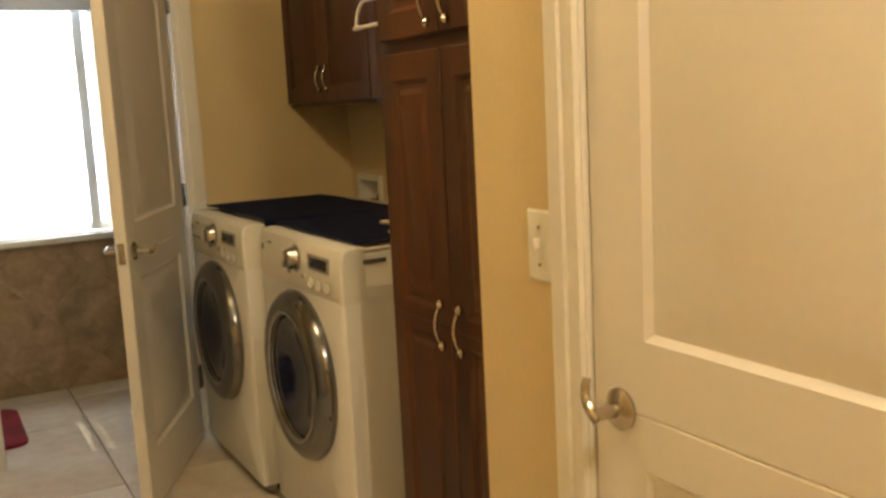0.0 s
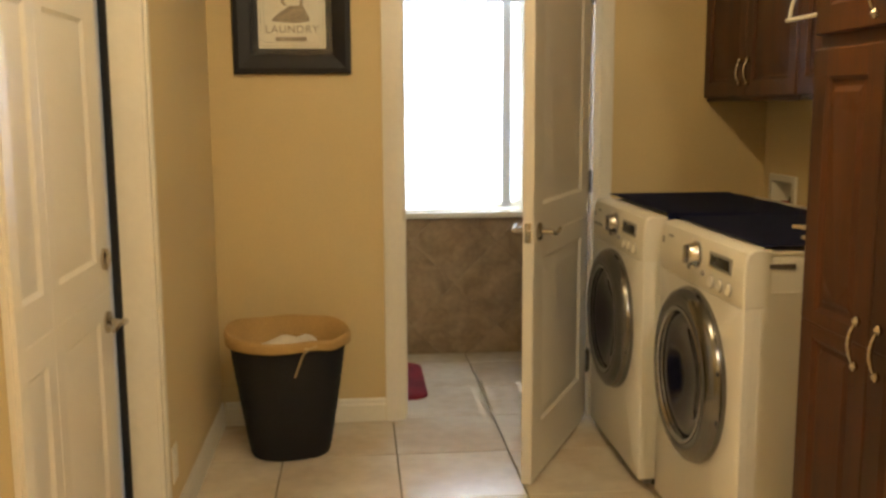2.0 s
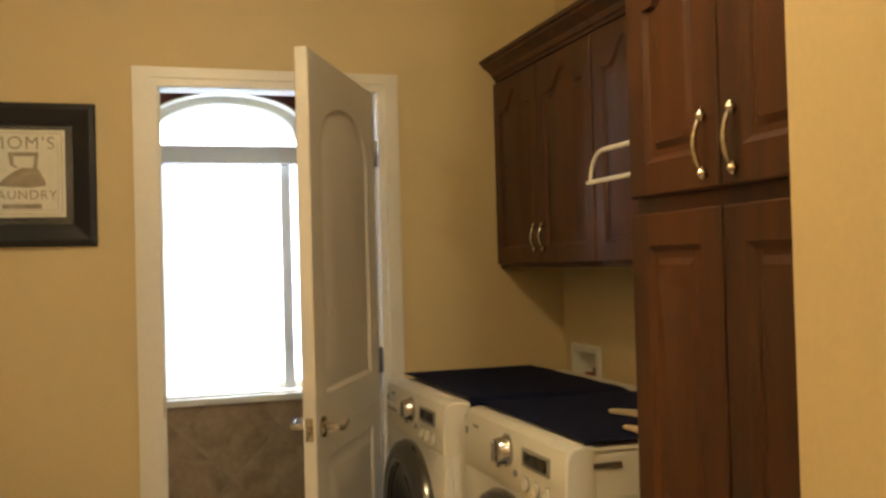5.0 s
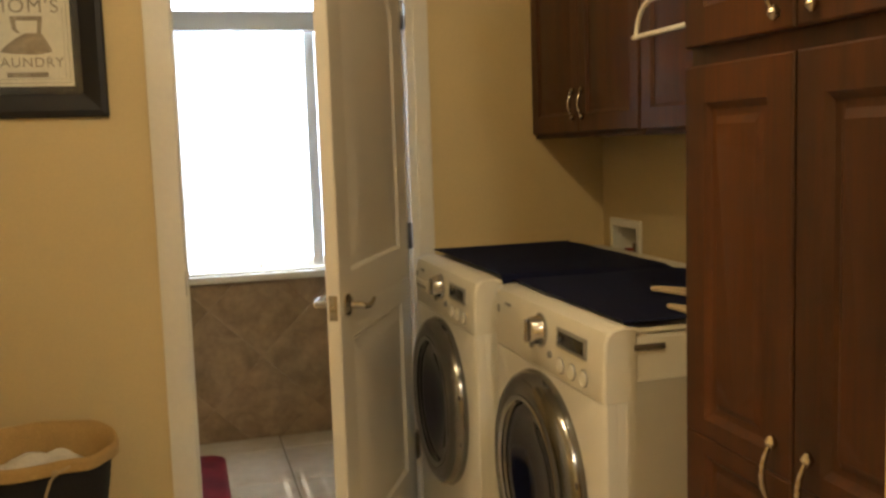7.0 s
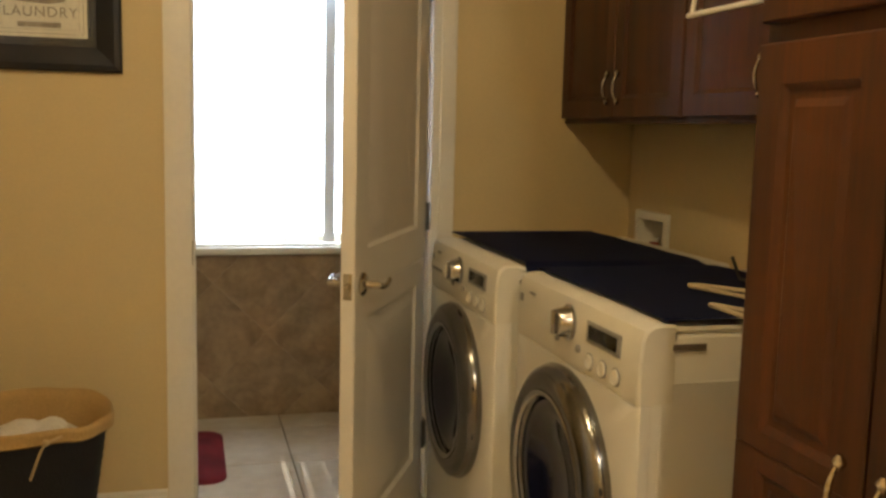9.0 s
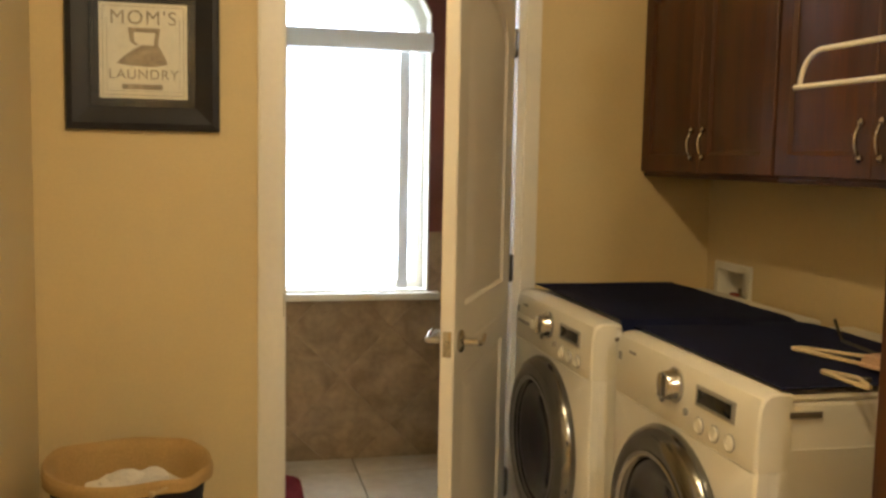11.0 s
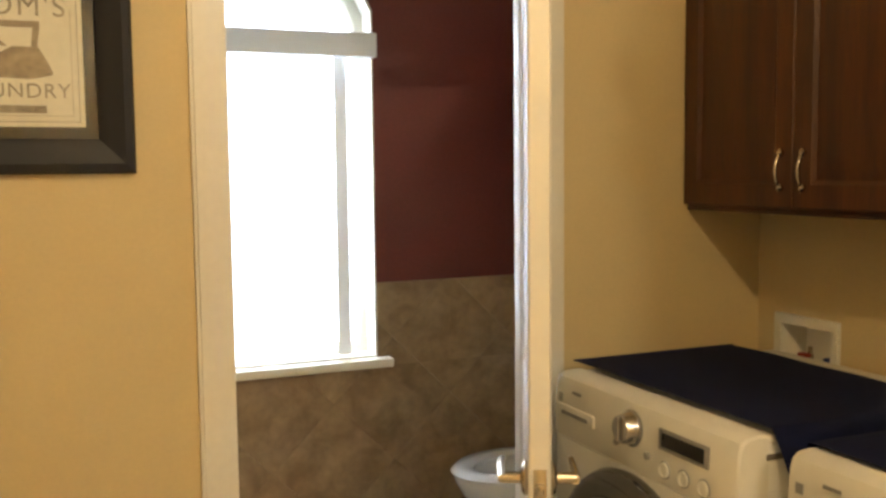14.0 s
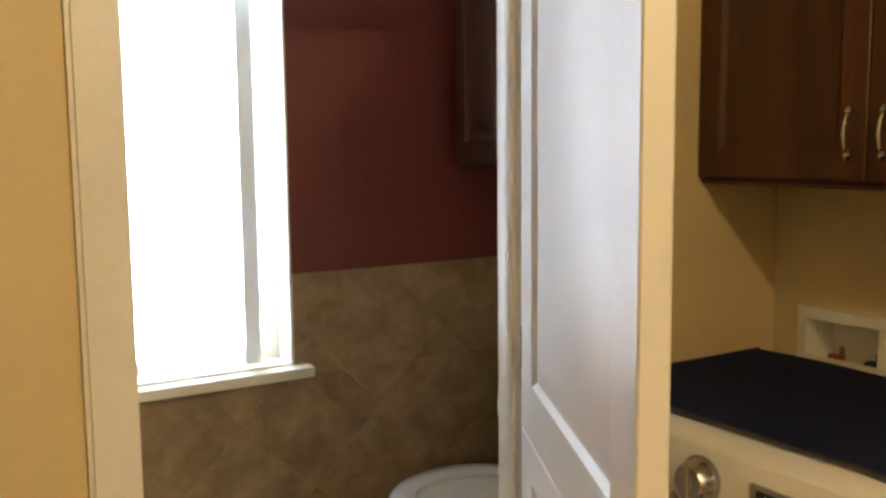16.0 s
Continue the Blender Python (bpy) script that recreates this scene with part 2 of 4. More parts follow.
def relief(loops, c, put, fill=True, bm=None):
    """A moulded face: loops of (outline, height) from outside in, all seen from c; put maps (u, v, h) to a place."""
    own = bmesh.new()
    angles = sorted({round(math.atan2(y - c[1], x - c[0]), 5) for poly, _ in loops for x, y in (poly if len(poly) < 60 else poly[::2])} | {round(k * math.pi / 12 - math.pi, 5) for k in range(24)})
    rings = []
    for poly, h in loops:
        ring = []
        for a in angles:
            t = reach(poly, c, a)
            ring.append(own.verts.new(put(c[0] + t * math.cos(a), c[1] + t * math.sin(a), h)))
        rings.append(ring)
    n = len(angles)
    for p, q in zip(rings, rings[1:]):
        for k in range(n):
            own.faces.new((p[k], p[(k + 1) % n], q[(k + 1) % n], q[k]))
    if fill:
        own.faces.new(rings[-1])
    return merge(bm, own)


def moulded(u0, v0, u1, v1, thick, margins, rise, put, bm=None, depth=0.008, shoulder=0.0):
    """A panelled slab from h = 0 to h = thick with one recessed, raised field."""
    l, b, r, t = margins
    wide = u1 - r - u0 - l
    field = min(0.05, 0.2 * wide)

    def inner(d):
        k = (u0 + l + d, v0 + b + d, u1 - r - d, v1 - t - d)
        lift = rise * (k[2] - k[0]) / wide if shoulder else rise
        return arched(*k, lift, shoulder) if rise else rect(*k)

    c = ((u0 + l + u1 - r) / 2, (v0 + b + v1 - t - rise) / 2)
    out = rect(u0, v0, u1, v1)
    e = 0.003
    outin = rect(u0 + e, v0 + e, u1 - e, v1 - e)
    return relief([(out, 0), (out, thick - e), (outin, thick), (inner(0), thick), (inner(0.007), thick - depth * 0.7), (inner(0.011), thick - depth), (inner(0.022), thick - depth), (inner(field), thick - 0.002)], c, put, True, bm)


def sheet(outline, thick, put, bevel=0.0, bm=None):
    own = bmesh.new()
    a = [own.verts.new(put(u, v, 0)) for u, v in outline]
    b = [own.verts.new(put(u, v, thick)) for u, v in outline]
    own.faces.new(a)
    own.faces.new(b)
    for k in range(len(a)):
        own.faces.new((a[k - 1], a[k], b[k], b[k - 1]))
    return merge(bm, own)


def clip(poly, axis, value, keep_less):
    out = []
    for p, q in zip(poly, poly[1:] + poly[:1]):
        ip, iq = (p[axis] <= value) == keep_less, (q[axis] <= value) == keep_less
        if ip:
            out.append(p)
        if ip != iq:
            k = (value - p[axis]) / (q[axis] - p[axis])
            out.append((p[0] + k * (q[0] - p[0]), p[1] + k * (q[1] - p[1])))
    return out


def clip_rect(poly, u0, v0, u1, v1):
    for axis, value, less in ((0, u0, False), (0, u1, True), (1, v0, False), (1, v1, True)):
        poly = clip(poly, axis, value, less)
        if len(poly) < 3:
            return []
    return poly


# ---- plan ----
LEFT, RIGHT, HALL_RIGHT, REAR = -0.99, 1.36, 0.48, -5.0
TOP, BATH_TOP = 2.62, 2.62
OPEN_L, OPEN_R, OPEN_TOP, WALL_T = -0.205, 0.598, 2.045, 0.115
BATH_BACK, BATH_LEFT, BATH_RIGHT = 1.10, -1.5, 1.44
WIN_L, WIN_R, SILL, WIN_SPRING, WIN_TOP = -0.25, 0.525, 0.787, 2.06, 2.235
GAR_N, GAR_F, GAR_TOP = -2.31, -1.25, 2.06
RD_F, RD_N, RD_TOP = -2.872, -3.68, 2.045

# floor bed, ceiling and walls
structure("floor", box((-1.7, REAR - 0.1, -0.12), (1.6, 1.3, -0.012)), GROUT, "dark grout bed of a tiled floor", "floor", 0)
structure("ceiling", box((-1.7, REAR - 0.1, TOP), (1.6, 1.3, TOP + 0.1)), CEIL, "cream textured painted ceiling", "ceiling", 0)

bm = box((LEFT - 0.8, 0, -0.012), (OPEN_L - 0.02, WALL_T, TOP))
box((OPEN_R + 0.02, 0, -0.012), (1.6, WALL_T, TOP), bm=bm)
box((OPEN_L - 0.02, 0, OPEN_TOP + 0.02), (OPEN_R + 0.02, WALL_T, TOP), bm=bm)
structure("wall_back", bm, WALL, "warm cream painted wall with a doorway", "wall", 0)

bm = box((LEFT - 0.16, GAR_F + 0.02, -0.012), (LEFT, 0, TOP))
box((LEFT - 0.16, REAR, -0.012), (LEFT, GAR_N - 0.02, TOP), bm=bm)
box((LEFT - 0.16, GAR_N - 0.02, GAR_TOP + 0.02), (LEFT, GAR_F + 0.02, TOP), bm=bm)
structure("wall_left", bm, WALL, "warm cream painted wall with a recessed door", "wall", 0)

bm = box((RIGHT, -2.43, -0.012), (RIGHT + 0.12, 0, 0.908))
box((RIGHT, -2.43, 1.032), (RIGHT + 0.12, 0, TOP), bm=bm)
box((RIGHT, -0.104, 0.908), (RIGHT + 0.12, 0, 1.032), bm=bm)
box((RIGHT, -2.43, 0.908), (RIGHT + 0.12, -0.296, 1.032), bm=bm)
structure("wall_right", bm, WALL, "warm cream painted wall behind the laundry machines", "wall", 0)
bm = box((HALL_RIGHT, RD_F + 0.02, -0.012), (RIGHT + 0.12, -2.566, TOP))
box((HALL_RIGHT, REAR, -0.012), (HALL_RIGHT + 0.12, RD_N - 0.02, TOP), bm=bm)
box((HALL_RIGHT, RD_N - 0.02, RD_TOP + 0.02), (HALL_RIGHT + 0.12, RD_F + 0.02, TOP), bm=bm)
structure("wall_hall", bm, WALL, "warm cream painted wall ending beside the tall cabinet", "wall", 0)
structure("wall_rear", box((LEFT - 0.16, REAR - 0.12, -0.012), (HALL_RIGHT + 0.12, REAR, TOP)), WALL, "warm cream painted wall closing the hall", "wall", 0)

win_out = arched(WIN_L, SILL, WIN_R, WIN_TOP, WIN_TOP - WIN_SPRING)
win_c = ((WIN_L + WIN_R) / 2, 1.4)
bath_rect = rect(BATH_LEFT - 0.1, -0.012, BATH_RIGHT + 0.1, TOP)
bm = relief([(win_out, 0.16), (bath_rect, 0.16), (bath_rect, 0.0), (win_out, 0.0), (win_out, 0.16)], win_c, lambda u, v, h: (u, BATH_BACK + h, v), False)
bmesh.ops.remove_doubles(bm, verts=bm.verts, dist=1e-5)
structure("wall_bath_back", bm, RED, "dark red painted bathroom wall with an arched window", "wall", 0)
structure("wall_bath_right", box((BATH_RIGHT, WALL_T, -0.012), (BATH_RIGHT + 0.1, BATH_BACK, TOP)), RED, "dark red painted bathroom side wall", "wall", 0)
structure("wall_bath_left", box((BATH_LEFT - 0.1, WALL_T, -0.012), (BATH_LEFT, BATH_BACK, TOP)), RED, "dark red painted bathroom side wall", "wall", 0)


# trim round doorways
def casing(name, place, w, h, label, side=0.07):
    """Casing and jamb of a doorway; place maps (along, up, out)."""
    t = thing(name, pose(0, 0, 0), label, "door frame", "", "structure")

    for nm, pts, inner in (
        ("side_casing", [(-side, 0), (-0.002, 0), (-0.002, h + 0.002), (-side, h + 0.07)], [(-side + 0.008, 0), (-0.030, 0), (-0.030, h + 0.030), (-side + 0.008, h + 0.062)]),
        ("side_casing", [(w + 0.002, 0), (w + side, 0), (w + side, h + 0.07), (w + 0.002, h + 0.002)], [(w + 0.030, 0), (w + side - 0.008, 0), (w + side - 0.008, h + 0.062), (w + 0.030, h + 0.030)]),
        ("head_casing", [(-0.002, h + 0.002), (w + 0.002, h + 0.002), (w + side, h + 0.07), (-side, h + 0.07)], [(-0.030, h + 0.030), (w + 0.030, h + 0.030), (w + side - 0.008, h + 0.062), (-side + 0.008, h + 0.062)]),
    ):
        own = sheet(pts, 0.011, lambda u, v, q: place(u, v, q))
        sheet(inner, 0.007, lambda u, v, q: place(u, v, 0.011 + q), bm=own)
        part(nm, own, TRIM, t, "", 0)
    return t


def jambs(t, place, w, h, d):
    for nm, a, b in (("jamb", (-0.02, 0, 0), (0, h + 0.02, d)), ("jamb", (w, 0, 0), (w + 0.02, h + 0.02, d)), ("head_jamb", (0, h, 0), (w, h + 0.02, d))):
        own = bmesh.new()
        p = [(u, v, q) for u in (a[0], b[0]) for v in (a[1], b[1]) for q in (a[2], b[2])]
        vs = [own.verts.new(place(u, v, -q)) for u, v, q in p]
        for f in ((0, 1, 3, 2), (4, 5, 7, 6), (0, 1, 5, 4), (2, 3, 7, 6), (0, 2, 6, 4), (1, 3, 7, 5)):
            own.faces.new([vs[k] for k in f])
        part(nm, own, TRIM, t, "", 0)


bath_place = lambda u, v, q: (OPEN_L + u, -q - 0.001, v)
frame_bath = casing("door_frame_1", bath_place, OPEN_R - OPEN_L, OPEN_TOP, "white painted casing round the bathroom doorway", 0.085)
jambs(frame_bath, bath_place, OPEN_R - OPEN_L, OPEN_TOP, WALL_T + 0.001)
part("strike_plate", box((OPEN_L - 0.001, 0.015, 0.86), (OPEN_L + 0.003, 0.045, 0.94), 0.001), NICKEL, frame_bath, "satin nickel strike plate")
part("door_stop", box((OPEN_L, 0.05, 0), (OPEN_L + 0.012, 0.085, OPEN_TOP - 0.002), 0.003), TRIM, frame_bath)
part("door_stop", box((OPEN_R - 0.012, 0.05, 0), (OPEN_R, 0.085, OPEN_TOP - 0.002), 0.003), TRIM, frame_bath)

gar_place = lambda u, v, q: (LEFT + q + 0.001, GAR_N + u, v)
frame_gar = casing("door_frame_2", gar_place, GAR_F - GAR_N, GAR_TOP, "white painted casing round a recessed outer door")
jambs(frame_gar, gar_place, GAR_F - GAR_N, GAR_TOP, 0.16)
# black strip on the jamb in place of the shadowed gap beside the leaf
part("gap_strip", box((LEFT - 0.100, GAR_F - 0.022, 0), (LEFT - 0.080, GAR_F - 0.001, GAR_TOP - 0.002), 0.003), GAPSHADE, frame_gar, "black strip standing in for the shaded gap at the door's edge")

rd_place = lambda u, v, q: (HALL_RIGHT - q - 0.001, RD_N + u, v)
frame_rd = casing("door_frame_3", rd_place, RD_F - RD_N, RD_TOP, "white painted casing round a closed hall door")
jambs(frame_rd, rd_place, RD_F - RD_N, RD_TOP, 0.12)


def lever(parent, m, flip=1, length=0.125):
    """A lever handle: rosette, neck and curved arm along +x (flip -1: -x), standing out along +z."""
    h = part("door_handle", lathe([(0, 0), (0.031, 0), (0.032, 0.006), (0.026, 0.011), (0.011, 0.014), (0.010, 0.05), (0.0, 0.052)], 24, m), NICKEL, parent, "satin nickel lever handle")
    pts = [m @ Vector((flip * (-0.008 + length * s), 0.010 * math.sin(s * math.pi), 0.046 + 0.004 * math.sin(s * math.pi))) for s in [k / 10 for k in range(11)]]
    part("lever_arm", tube(pts, [0.010 - 0.004 * k / 10 for k in range(11)]), NICKEL, h)
    return h


def door_leaf(parent, w, h, arch=True, t=0.0175):
    """A two-panel moulded leaf from its hinge edge at x = 0, z = 0 up, faces along y."""
    for s in (1, -1):
        put = lambda u, v, q: (u, s * q, v)
        rail = 0.885
        bm = moulded(0, 0, w, rail, t, (0.115, 0.20, 0.115, 0.08), 0, put, depth=0.009)
        moulded(0, rail, w, h, t, (0.115, 0.11, 0.115, 0.13), 0.13 if arch else 0, put, bm, depth=0.009)
        part("leaf_face", bm, DOORPAINT, parent, "", 25)


# the open bathroom door
bath_door = thing("door_1", pose(0.547, -0.072, 0.008, 0, 0, -117.0), "open white two-panel arched door with a lever handle", "door", "", "structure")
door_leaf(bath_door, 0.800, 2.02, True, 0.0200)
lever(bath_door, Matrix.Translation((0.738, 0.0201, 0.905)) @ pose(0, 0, 0, -90, 0, 0), -1)
lever(bath_door, Matrix.Translation((0.738, -0.0201, 0.905)) @ pose(0, 0, 0, 90, 0, 0), -1)
part("latch_plate", box((0.799, -0.012, 0.870), (0.8015, 0.012, 0.940), 0.0008), NICKEL, bath_door, "satin nickel latch plate")
part("latch_bolt", box((0.800, -0.007, 0.896), (0.811, 0.007, 0.914), 0.003), NICKEL, bath_door)
for z in (0.24, 1.020, 1.80):
    hinge = part("hinge", lathe([(0, -0.048), (0.007, -0.048), (0.0085, -0.042), (0.0085, 0.042), (0.007, 0.048), (0, 0.048)], 12, Matrix.Translation((-0.050, 0.013, z))), DARKNICKEL, bath_door, "darkened satin nickel hinge")
    part("hinge_leaf", box((-0.049, 0.011, z - 0.046), (0.0005, 0.014, z + 0.046), 0.0005), DARKNICKEL, hinge)
    for dz in (-0.026, 0.026):
        part("screw", lathe([(0, 0.0), (0.004, 0.0), (0.003, 0.0015), (0, 0.002)], 10, Matrix.Translation((-0.026, 0.0141, z + dz)) @ pose(0, 0, 0, -90, 0, 0)), CHROME, hinge)
    part("hinge_leaf", box((OPEN_R - 0.0025, -0.024, z - 0.038), (OPEN_R - 0.0005, 0.030, z + 0.054), 0.0005), DARKNICKEL, frame_bath)

# the closed outer door, recessed in the left wall
gar_door = thing("door_2", pose(LEFT - 0.118, GAR_N + 0.006, 0.01, 0, 0, 90), "closed white panelled outer door with a dark gap at its edge", "door", "", "structure")
W2 = GAR_F - GAR_N - 0.062
for s in (1, -1):
    put = lambda u, v, q: (u, s * q, v)
    bm = None
    for u0, u1, ml, mr in ((0, W2 / 2, 0.12, 0.055), (W2 / 2, W2, 0.055, 0.12)):
        bm = moulded(u0, 0, u1, 0.84, 0.02, (ml, 0.23, mr, 0.07), 0, put, bm)
        moulded(u0, 0.84, u1, 1.62, 0.02, (ml, 0.09, mr, 0.06), 0, put, bm)
        moulded(u0, 1.62, u1, 2.035, 0.02, (ml, 0.06, mr, 0.12), 0, put, bm)
    part("leaf_face", bm, DOORPAINT, gar_door, "", 25)
lever(gar_door, Matrix.Translation((W2 - 0.055, -0.0206, 0.755)) @ pose(0, 0, 0, 90, 0, 0), -1)
part("deadbolt", lathe([(0, 0), (0.03, 0), (0.031, 0.008), (0.024, 0.014), (0, 0.016)], 24, Matrix.Translation((W2 - 0.055, -0.0206, 0.93)) @ pose(0, 0, 0, 90, 0, 0)), NICKEL, gar_door, "satin nickel deadbolt")

# the closed hall door
hall_door = thing("door_3", pose(HALL_RIGHT + 0.026, RD_N + 0.003, 0.01, 0, 0, 90), "closed white two-panel arched door with a lever handle", "door", "", "structure")
door_leaf(hall_door, RD_F - RD_N - 0.006, 2.025)
lever(hall_door, Matrix.Translation((RD_F - RD_N - 0.07, 0.0176, 0.885)) @ pose(0, 0, 0, -90, 0, 0) @ pose(0, 0, 0, 0, 0, -66), 1, 0.062)


# baseboards
def baseboard(name, a, b, out):
    a, b, o = Vector((*a, 0)), Vector((*b, 0)), Vector((*out, 0))
    prof = [(0.002, 0.0), (0.014, 0.0), (0.014, 0.072), (0.010, 0.080), (0.009, 0.094), (0.004, 0.102), (0.002, 0.102)]
    own = bmesh.new()
    ra = [own.verts.new(a + o * p + Vector((0, 0, q))) for p, q in prof]
    rb = [own.verts.new(b + o * p + Vector((0, 0, q))) for p, q in prof]
    for k in range(len(prof)):
        own.faces.new((ra[k - 1], ra[k], rb[k], rb[k - 1]))
    own.faces.new(ra)
    own.faces.new(rb)
    structure(name, own, TRIM, "white painted baseboard along the wall", "baseboard", 0)


baseboard("baseboard", (LEFT + 0.015, 0), (OPEN_L - 0.087, 0), (0, -1))
baseboard("baseboard", (OPEN_R + 0.087, 0), (RIGHT, 0), (0, -1))
baseboard("baseboard", (LEFT, GAR_F + 0.072), (LEFT, 0), (1, 0))
baseboard("baseboard", (LEFT, REAR), (LEFT, GAR_N - 0.072), (1, 0))
baseboard("baseboard", (HALL_RIGHT, REAR), (HALL_RIGHT, RD_N - 0.072), (-1, 0))
baseboard("baseboard", (HALL_RIGHT, RD_F + 0.072), (HALL_RIGHT, -2.566), (-1, 0))

# ---- the bathroom window ----
window = thing("window_1", pose(0, 0, 0), "arched white window with closed vertical blinds and a deep sill", "window", "", "structure")
wy = BATH_BACK + 0.10


def inset(d):
    return arched(WIN_L + d, SILL + d, WIN_R - d, WIN_TOP - d, WIN_TOP - WIN_SPRING)


bm = relief([(inset(0.002), 0.05), (inset(0.002), 0.0), (inset(0.035), 0.0), (inset(0.045), 0.012), (inset(0.045), 0.05)], win_c, lambda u, v, h: (u, wy + h, v), False)
part("window_frame", bm, TRIM, window, "white vinyl window frame")
part("transom_bar", box((WIN_L + 0.04, wy - 0.002, 1.93), (WIN_R - 0.04, wy + 0.045, 1.985), 0.004), TRIM, window)
part("pane", box((WIN_L + 0.045, wy + 0.02, SILL + 0.045), (WIN_R - 0.045, wy + 0.025, 1.93)), GLASS, window).visible_shadow = False
bm = relief([(arched(WIN_L + 0.045, 1.985, WIN_R - 0.045, WIN_TOP - 0.045, WIN_TOP - WIN_SPRING), 0.022), (arched(WIN_L + 0.05, 1.99, WIN_R - 0.05, WIN_TOP - 0.05, WIN_TOP - WIN_SPRING), 0.026)], (win_c[0], 2.03), lambda u, v, h: (u, wy + h, v), True)
part("transom_pane", bm, GLASS, window).visible_shadow = False
part("window_reveal", relief([(inset(-0.001), -0.002), (inset(0.006), -0.002), (inset(0.006), 0.098)], win_c, lambda u, v, h: (u, BATH_BACK + h, v), False), TRIM, window, "white plastered window reveal")
bm = box((WIN_L - 0.05, BATH_BACK - 0.055, SILL - 0.034), (WIN_R + 0.05, BATH_BACK + 0.10, SILL - 0.001), 0.006)
part("window_sill", bm, TRIM, window, "white painted projecting window sill")
blinds = thing("vertical_blinds", pose(0, 0, 0), "white vertical blinds closed against bright daylight", "blinds")
part("valance", box((WIN_L - 0.02, BATH_BACK - 0.075, 1.885), (WIN_R - 0.006, BATH_BACK - 0.002, 1.970), 0.004), DIMVINYL, blinds, "white vinyl valance board")
random.seed(5)
slat_x = WIN_L + 0.045
while slat_x < WIN_R - 0.14:
    turn = radians((14 if slat_x < WIN_L + 0.30 else 40) + random.uniform(-6, 6))
    own = bmesh.new()
    cols = []
    for k in range(7):
        s = (k / 6 - 0.5) * 0.088
        bow = 0.006 * math.cos(math.pi * k / 6 - math.pi / 2)
        x, y = s * math.cos(turn) - bow * math.sin(turn), s * math.sin(turn) + bow * math.cos(turn)
        cols.append([own.verts.new((slat_x + x, BATH_BACK + 0.045 + y, z)) for z in (SILL + 0.012, 1.90)])
    for p, q in zip(cols, cols[1:]):
        own.faces.new((p[0], q[0], q[1], p[1]))
    bmesh.ops.solidify(own, geom=own.faces[:], thickness=0.001)
    part("slat", own, BLIND, blinds)
    slat_x += 0.076
own = bmesh.new()
# this slat's shade is put into its material: less translucent than the rest
part("open_slat", box((WIN_R - 0.142, BATH_BACK + 0.02, SILL + 0.012), (WIN_R - 0.092, BATH_BACK + 0.0225, 1.90), 0.0008), DIMVINYL, blinds, "slat turned against the others, its shade put into dimmer vinyl")
part("wand", tube([(WIN_R - 0.03, BATH_BACK + 0.03, 1.88), (WIN_R - 0.028, BATH_BACK + 0.03, 0.98)], 0.004), PLASTIC, blinds)

backdrop = structure("backdrop", box((-90, 60.0, -0.5), (90, 60.2, 60)), SKYGLOW, "bright overexposed daylight outside the window", "backdrop", 0)
own = bmesh.new()
bmesh.ops.create_grid(own, x_segments=2, y_segments=2, size=400, matrix=Matrix.Translation((0, 0, -0.2)))
structure("ground", own, GROUND, "pale dry ground outside the house", "ground", 0)
structure("roof", box((-2.2, REAR - 0.6, TOP + 0.12), (2.2, 1.7, TOP + 0.3)), CEIL, "plain roof deck closing the house", "roof", 0)

# ---- laundry machines ----
def bow_handle(parent, p, length, out, name="handle", label="brass-nickel bow handle", r=0.0036):
    """A bow pull standing upright at p, curving out along the vector out."""
    p, o = Vector(p), Vector(out)
    pts, rad = [], []
    for k in range(15):
        s = k / 14
        pts.append(p + Vector((0, 0, (s - 0.5) * length)) + o * (0.004 + 0.016 * math.sin(math.pi * s) ** 0.7))
        rad.append(r * (0.75 + 0.6 * math.sin(math.pi * s)))
    h = part(name, tube(pts, rad), NICKEL, parent, label)
    for z in (-0.5, 0.5):
        q = p + Vector((0, 0, z * length))
        ball = lathe([(0, -0.011), (0.004, -0.010), (0.0055, -0.007), (0.0085, -0.004), (0.0100, 0), (0.0085, 0.004), (0.0055, 0.007), (0.004, 0.010), (0, 0.011)], 12, Matrix.Translation(q + o * 0.005))
        part("finial", ball, NICKEL, h)
    return h


